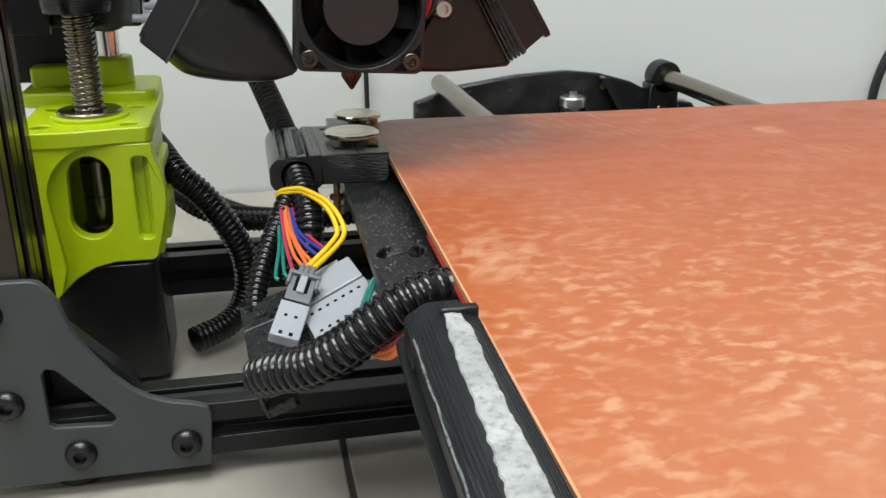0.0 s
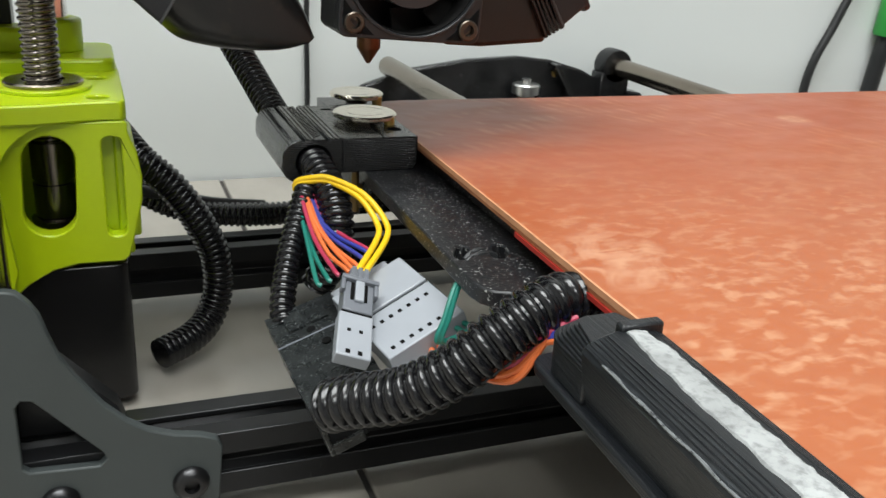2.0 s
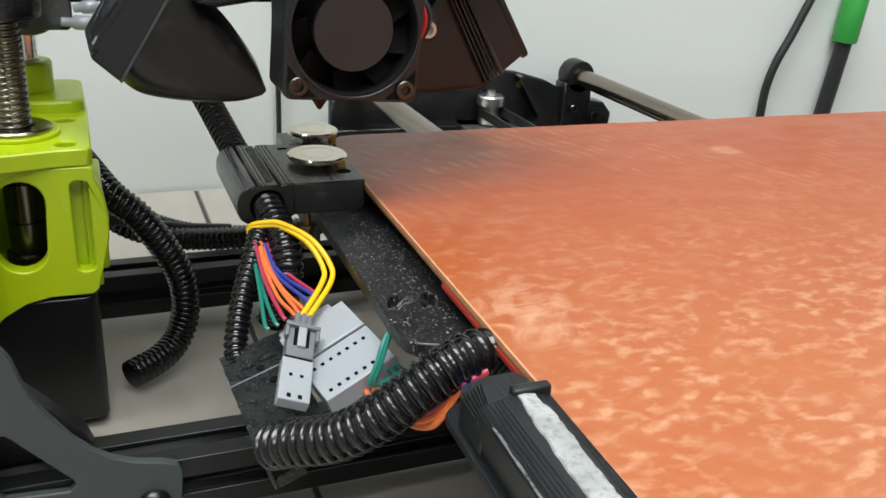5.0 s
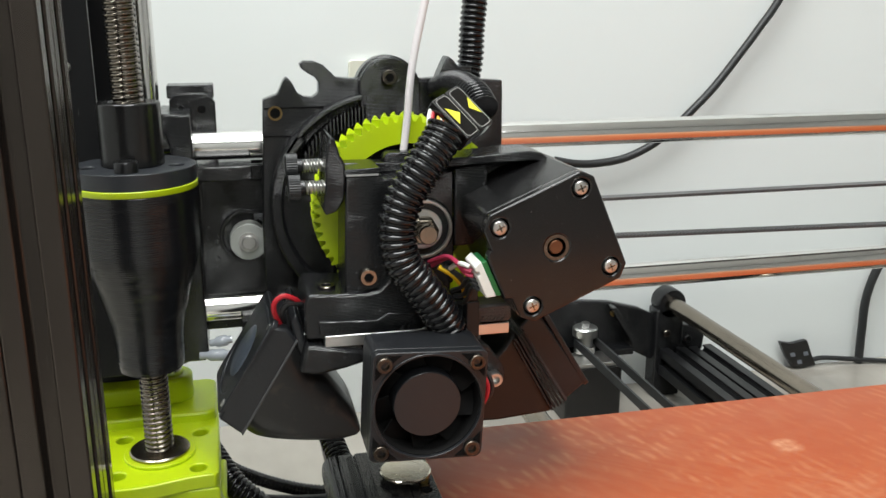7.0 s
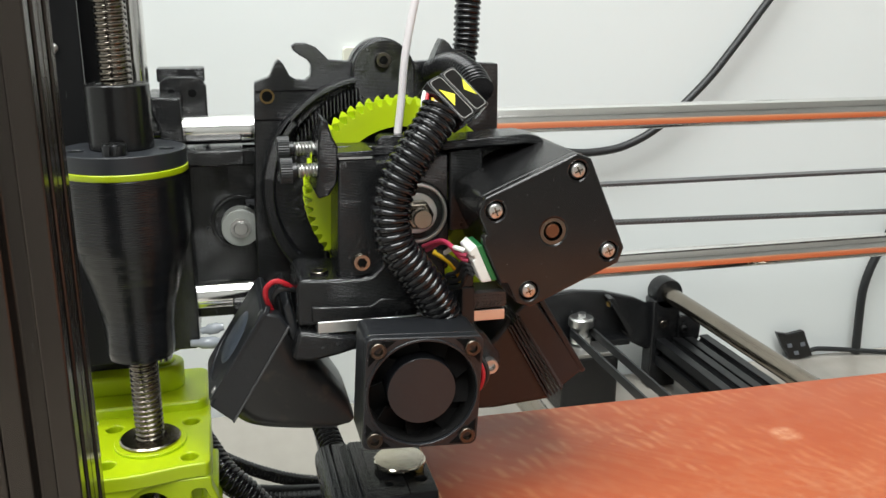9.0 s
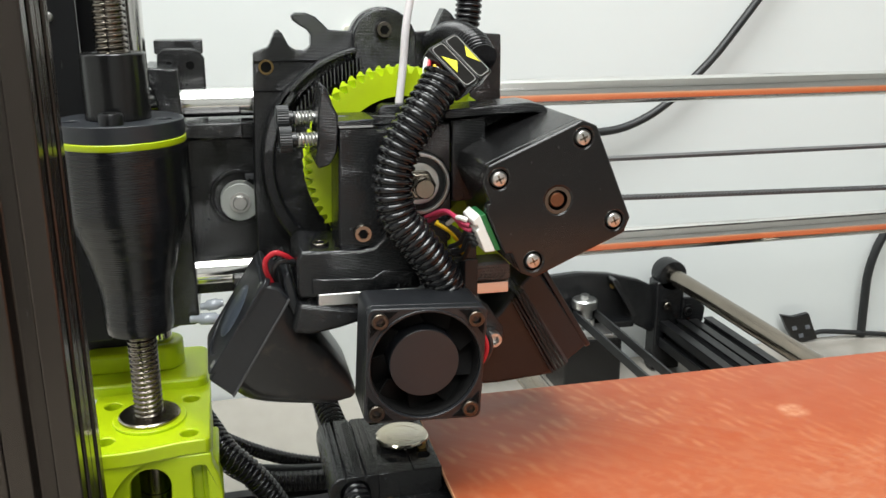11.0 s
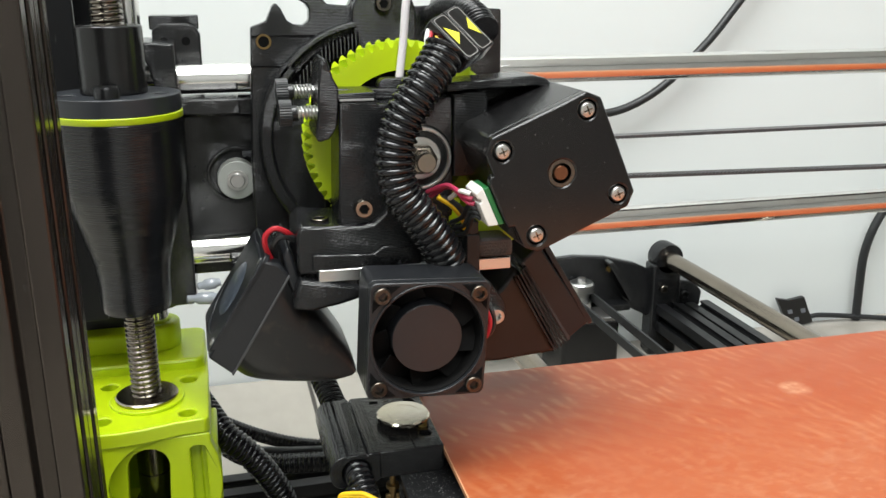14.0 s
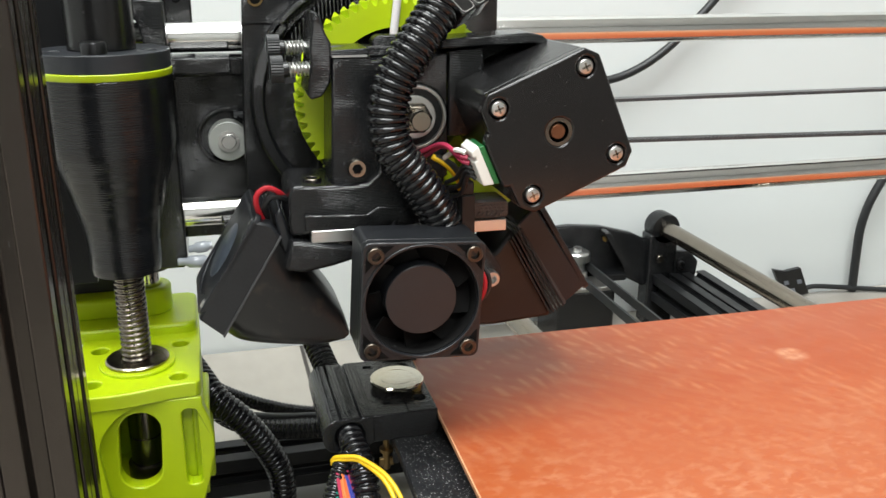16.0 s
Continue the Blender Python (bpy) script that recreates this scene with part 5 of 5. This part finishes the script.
# scuffed dark plug underneath
DB = basis((-52.6, -59, 59.2), (0.94, 0.04, 0.33), (-3.2, 44, 4.2))
dark = thing("wire_plug", (-46, -40, 54), "scuffed black wide wire plug lying under the grey ones", "connector", "loose plugs")
part("plug_socket", rough_block(0, 19, 2, 30, -6, 0, DB, 3), CRUMBLE, dark)
part("plug_head", rough_block(0.2, 19, 30.6, 44.3, -6, 0.3, DB, 8), CRUMBLE, dark)
for x in (4.4, 10.6):
    part("head_rib", rough_block(x, x + 4.6, 34, 43, 0.1, 1.0, DB, x, 5), CRUMBLE, dark)
part("end_wall", box(0.2, 1.3, -4.5, 2.2, -8.5, 0, DB), CRUMBLE, dark, bevel=0.25)
part("end_wall", box(1.3, 9, -4.5, -3.6, -8.5, -5.5, DB), CRUMBLE, dark, bevel=0.25)
# floor coloured black as the shade inside the open end
part("end_floor", box(1.2, 10, -3.8, 2.2, -8.4, -7.2, DB), GAP_SHADE, dark)
# pin holes are black discs on the surface, their shade painted
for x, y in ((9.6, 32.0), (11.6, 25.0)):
    part("pin_hole", Mesh().join(turned([(1.2, 0), (1.2, 0.5)], n=12), DB @ Matrix.Translation((x, y, 0.0))), GAP_SHADE, dark)
part("seam_line", box(-0.1, 19, 30.0, 30.7, -5.8, 0.05, DB), DARKCONN, dark)

# narrow plug: x across, y up its length
P0 = Vector((-47.3, -58.2, 74.2))
lean = Vector((-38.7, -32.0, 83.0)) - P0
across = Vector((7.2, 0.4, -1.4))
across = across - lean * (across.dot(lean) / lean.length_squared)
nb = basis(P0, across, lean)
plug = thing("wire_plug", (-44, -58, 70), "small grey two-row wire plug with a latch", "connector", "loose plugs")
part("plug_socket", box(-0.5, 7.9, 1.2, 15.3, -3.6, 0, nb), GREYCONN, plug, bevel=0.35)
part("plug_head", box(0.1, 7.6, 15.6, 27.6, -4.4, 0.5, nb), DARKCONN, plug, bevel=0.35)
part("plug_neck", box(1.4, 6.3, 27.9, 31.4, -4.6, 0.2, nb), DARKCONN, plug, bevel=0.3)
for x in (1.7, 3.3, 4.9):
    part("neck_ridge", box(x, x + 1.1, 27.6, 31.6, 0.1, 0.7, nb), DARKCONN, plug, bevel=0.15)
part("latch_window", box(1.7, 6.0, 19.2, 27.2, 0.2, 0.56, nb), GAP_SHADE, plug)
part("latch", box(2.7, 5.0, 18.6, 26.0, 0.3, 1.5, nb), GREYCONN, plug, "raised grey latch tongue", bevel=0.3)
part("latch_bridge", box(-0.9, 8.6, 25.4, 26.8, 0.3, 1.8, nb), DARKCONN, plug, bevel=0.3)
for x in (-0.9, 7.5):
    part("latch_ear", box(x, x + 1.1, 21.6, 25.6, -0.6, 1.4, nb), DARKCONN, plug, bevel=0.3)
part("seam_line", box(0, 7.5, 15.2, 15.7, -3.4, 0.1, nb), GAP_SHADE, plug)
for x in (1.7, 4.6):
    part("pin_hole", box(x, x + 1.1, 2.0, 3.3, -0.2, 0.06, nb), GAP_SHADE, plug)
    part("pin_hole", box(x, x + 0.9, 9.0, 10.0, -0.2, 0.06, nb), GAP_SHADE, plug)

# wide plug behind it
W0 = Vector((-34.9, -57.3, 71.4))
wb = basis(W0, (0.903, 0.146, 0.403), (-0.186, 0.981, 0.063))
wide = thing("wire_plug", (-32, -55, 76), "wide grey eight-pin wire plug lying behind the small one", "connector", "loose plugs")
wl = 21.5
part("wide_socket", box(0, wl, 0, 17, -6, 0, wb), GREYCONN, wide, bevel=0.35)
part("wide_head", box(0.2, wl - 0.2, 17.6, 31.4, -6, 0.4, wb), GREYCONN, wide, bevel=0.35)
part("wide_step", box(1.2, wl - 3.4, 31.3, 35, -5.4, -0.6, wb), GREYCONN, wide, bevel=0.35)
for k in range(7):
    part("pin_hole", box(2.2 + k * 2.6, 3.2 + k * 2.6, 12.2, 13.4, -0.2, 0.06, wb), GAP_SHADE, wide)
    part("pin_hole", box(2.2 + k * 2.6, 3.2 + k * 2.6, 2.0, 3.2, -0.2, 0.06, wb), GAP_SHADE, wide)
part("seam_line", box(0.2, wl, 17.0, 17.4, -5.6, -0.3, wb), GAP_SHADE, wide)
part("latch", box(wl / 2 - 4.6, wl / 2 - 2.8, 20, 27, 0.4, 1.6, wb), DARKCONN, wide, bevel=0.3)
part("latch_window", box(wl / 2 - 5.4, wl / 2 - 2, 25, 28.5, 0.4, 0.58, wb), GAP_SHADE, wide)

loop = thing("wire_bundle", (-36, -5, 80), "bundle of coloured wires from the sleeve to the plugs", "wires")
part("yellow_wire", wire([(-41, 16.5, 90.5), (-40, 15, 92.6), (-36, 12, 94.2), (-32, 9, 94.6), (-25, 0, 92.4), (-21.4, -9, 87.6), (-23, -16, 84.6), nb @ Vector((4.8, 30.4, -1.0))], 0.85, 10), YELLOW, loop, "looped yellow wire")
part("yellow_wire", wire([(-41, 16, 89.6), (-40, 14.6, 91.6), (-36, 12, 93.2), (-32, 9, 93.4), (-26, 0, 91.2), (-23.4, -9, 86.4), (-25.8, -16, 84.4), nb @ Vector((3.0, 30.4, -1.0))], 0.85, 10), YELLOW, loop, "looped yellow wire")
STRANDS = [(TEAL, "green_wire", (-41, 8, 86), (-42, -6, 80.4), (-44, -24, 78)), (TEAL, "green_wire", (-40, 6, 83.5), (-41, -8, 79.4), (-41.4, -24, 78.8)),
           (PINK, "red_wire", (-40.2, 10, 89), (-40, -5, 82), (-39, -23, 79.8)), (ORANGE, "orange_wire", (-39.2, 2, 85), (-38, -12, 80.4), (-36, -22, 79.8)),
           (ORANGE, "orange_wire", (-38.6, 3, 85.6), (-36.8, -8, 81.6), (-34.4, -21, 79.8)), (ORANGE, "orange_wire", (-37.6, 2, 84), (-35.8, -9, 81), (-33, -20, 80.2)),
           (BLUE, "blue_wire", (-37, 5, 85), (-35.4, -4, 82), (-31, -17, 81)), (BLUE, "blue_wire", (-36, 4, 84), (-33.4, -4, 81.8), (-29, -15, 81.6)),
           (PINK, "red_wire", (-35, 5, 83.4), (-31, -4, 81.4), (-28, -14, 81.6))]
for k, (m_, nm, m1, m2, e) in enumerate(STRANDS):
    q = k / 8
    end = Vector(e) + Vector((0.8, -2.5, -0.6))
    part(nm, wire([(-38.6 + 1.8 * q, 18, 91.5), (-39.6 + 2.4 * q, 13.5, 90.4 - 0.4 * (k % 2)), m1, m2, e, end], 0.62, 8), m_, loop)
for k, m_ in enumerate((TEAL, TEAL, PINK, ORANGE, ORANGE)):
    s = wb @ Vector((wl - 1.5 - k * 2.2, 1.0, -2.5))
    if k < 2:
        part("green_wire", wire([s, s + Vector((2, -2, -2)), (-22.6 - k, -58.5, 75), (-20.8 - k * 0.9, -57.6, 80.5), (-17 - k * 0.7, -53.4, 86.4), (-12, -48, 86.8)], 0.75), m_, loop)
    else:
        part("orange_wire" if k > 2 else "red_wire", wire([s + Vector((0, 0, -2)), s + Vector((1, -4, -3)), (-26 + k, -79, 81 - k), (-18, -84 - k, 85.5 - k * 1.2), (-12, -88, 91 - k * 0.6), (-5, -88, 93)], 0.85), m_, loop)
for k, m_ in enumerate((BLUE, BLUE, ORANGE)):
    part("bed_wire", wire([(-15 + 0.5 * k, -84, 87 - k * 0.5), (-11.5, -88 - 0.5 * k, 89.8 - 0.5 * k), (-7.5, -92 - 0.6 * k, 92.4 - 0.4 * k), (-3, -94 - 0.6 * k, 94 - 0.3 * k), (3, -92, 93)], 0.75), m_, loop)

# ---- looms behind ----
split_sleeve([(-96, 128, 92), (-88, 112, 86), (-80, 100, 77.5), (-70, 96, 68), (-61.5, 95, 55), (-55.2, 95, 40), (-54.6, 94, 26), (-58.5, 91, 15.5), (-66, 84, 11.2), (-78.5, 76, 9.5)], 5.9, 2.4, 0.7, 18,
             (-60, 95, 5), "black corrugated sleeve drooping to a cut end on the worktop")
split_sleeve([(-98, 146, 78), (-88, 132, 66), (-76, 124, 55), (-60, 121, 48.5), (-44, 120, 46.5), (-26, 119, 46), (-8, 119, 47), (14, 120, 50), (30, 121, 52)], 5.0, 2.4, 0.8, 18,
             (-40, 120, 41), "black corrugated sleeve running along the rear rail")
split_sleeve([(-95, 150, 70), (-80, 156, 54), (-60, 158, 42), (-40, 158, 35), (-20, 157, 33), (30, 157, 33), (90, 157, 33)], 3.6, 2.0, 0.6, 14,
             (-40, 158, 30), "thin black corrugated sleeve lying on the rear rail")
solo("cable", wire([(-92, 120, 70), (-80, 118, 60), (-66, 122, 55), (-50, 126, 50), (-30, 128, 47)], 2.2, 12), CABLE, (-70, 120, 45), "plain black cable beside the sleeves", "cable")

# ---- bed rods, belt and back frame ----
for x in (78, 238):
    solo("guide_rod", rod((x, -330, 74), (x, 300, 74), 6.0, 28), DULLSTEEL, (x, 0, 74), "long steel rod that the bed slides along", "guide rod", "bed rods")
back = thing("rear_bracket", (200, 300, 0), "matt black curved rear bracket with rod clamps", "bracket")
part("curved_wall", prism([(60, 30), (60, 62), (90, 72), (130, 78), (166, 80), (190, 77.5), (214, 71), (228, 64), (228, 28), (206, 40), (150, 44)], 296, 303, "xz"), PRINT, back, bevel=1.5)
part("web_rib", prism([(188, 76), (192, 76.5), (211, 48), (206, 46)], 286, 297, "xz"), PRINT, back, bevel=0.8)
part("shelf", prism([(60, 40), (206, 40), (206, 45), (60, 45)], 284, 298, "xz"), PRINT, back, bevel=0.8)
part("rod_clamp", turned([(10.5, 0), (11, 1), (11, 13), (10.2, 14)], (0, 1, 0), (238, 290, 74), 32), PRINT, back)
part("clamp_leg", box(226, 248, 290, 304, 1, 70), PRINT, back, bevel=1.2)
part("clamp_ear", prism([(246, 30), (246, 58), (258, 56), (265, 48), (264, 38), (258, 32)], 288, 302, "xz"), PRINT, back, bevel=1.2)
part("clamp_bolt", cap_screw((234, 289.6, 52), (0, -1, 0), 3, 2.5), DARKSTEEL, back)
part("clamp_bolt", cap_screw((250, 287.6, 47), (0, -1, 0), 3, 2.5), BOLT, back)
part("brass_insert", turned([(2.6, 0), (2.6, 1.4)], (0, -1, 0), (193.5, 296.2, 69), 16), BRASS, back)
solo("side_rail", prism([(x + 240, z + 30) for x, z in rail_outline(0, 0)], -330, 290, "xz"), ANODISED, (240, 0, 30), "black slotted rail along the bed's travel", "rail", bevel=0.35)
solo("side_rail", prism([(x + 262, z + 30) for x, z in rail_outline(0, 0)], -330, 290, "xz"), ANODISED, (262, 0, 30), "black slotted rail along the bed's travel", "rail", bevel=0.35)
ymotor = thing("bed_motor", (167, 285, 0), "black stepper motor standing at the back with a pale pulley", "motor")
part("motor_body", prism(rounded(146, 188, 262, 304, 4), 0.2, 42, "xy"), MOULD, ymotor, bevel=0.8)
part("motor_cap", prism(rounded(147, 187, 263, 303, 4), 42, 45, "xy"), STEEL, ymotor, bevel=0.5)
part("pulley", turned([(7.6, 0), (7.6, 5), (6, 5.4), (6, 12), (9, 12.5), (9, 18), (8, 19), (3, 19.2), (3, 22)], (0, 0, 1), (167, 284, 46), 28), ALLOY, ymotor)
bed_belt = thing("bed_belt", (172, 150, 50), "black flat drive belt running under the bed", "belt")
part("belt_run", box(158.6, 160.2, -330, 284, 51, 57), CABLE, bed_belt)
part("belt_run", box(174, 175.6, -330, 284, 51, 57), CABLE, bed_belt)

# ---- cables on the wall side ----
solo("cable", wire([(31, 318, 184), (31.4, 317.5, 150), (30.8, 318, 100), (31.2, 317, 50), (30.6, 315, 2)], 1.7, 10),
     CABLE, (31, 317, 0), "thin dark cable hanging from the wall plate", "cable")
solo("cable", wire([(-106, 105, 160), (-97, 101, 157.5), (-92, 100, 149), (-93.5, 100, 142), (-100, 102, 138.5), (-112, 108, 139)], 1.8, 12),
     CABLE, (-95, 101, 138), "short black cable looping under the gantry end", "cable")
solo("cable", wire([(150, 312, 181), (165, 312, 178), (181, 312, 177.4), (202, 312, 180), (222, 312, 188), (240, 312, 200), (253, 312, 212), (270, 312, 229), (287, 312, 250), (303, 312, 271), (318, 312, 293), (340, 312, 340), (360, 312, 420)], 2.9, 14),
     CABLE, (180, 312, 177), "black cable hanging in a curve before the wall", "cable")
solo("cable", wire([(424, 312, 1), (423, 312, 30), (423, 312, 55), (428, 312, 76), (438, 312, 97), (450, 312, 125), (462, 312, 150), (476, 312, 190), (486, 312, 260)], 3.4, 14),
     CABLE, (424, 312, 0), "black cable rising from the worktop before the wall", "cable")
stick = thing("handled_tool", (485, 300, 0), "upright black shaft with a bright green sleeve", "tool")
part("shaft", wire([(484, 312, 0.5), (489, 312, 45), (495, 312, 96)], 6.4, 16), CABLE, stick)
part("grip", turned([(9, 0), (10, 2), (10, 40), (8, 44)], (0.08, 0, 1), (494, 312, 92), 28), GREENPL, stick, "bright green sleeve")
usb = thing("flat_plug", (368, 314, 0), "flat black plug with a short cord on the worktop", "plug")
part("plug_body", prism([(348, 25.5), (359, 23), (373, 25), (378, 14), (384, 2), (372, 0.4), (363, 1.5), (355, 12)], 312, 317, "xz"), MOULD, usb, bevel=1.0)
for a, b in ((358, 15), (365, 8), (370, 15)):
    part("plug_contact", prism([(a, b), (a + 4, b + 0.4), (a + 5.4, b - 3), (a + 1.4, b - 3.4)], 311.6, 312.3, "xz"), DARKCONN, usb)
part("cord", wire([(382, 315, 6), (390, 314.5, 7), (410, 313, 5), (424, 310, 4), (440, 306, 3), (470, 296, 2.5), (520, 284, 2.5)], 2.0, 10), CABLE, usb)
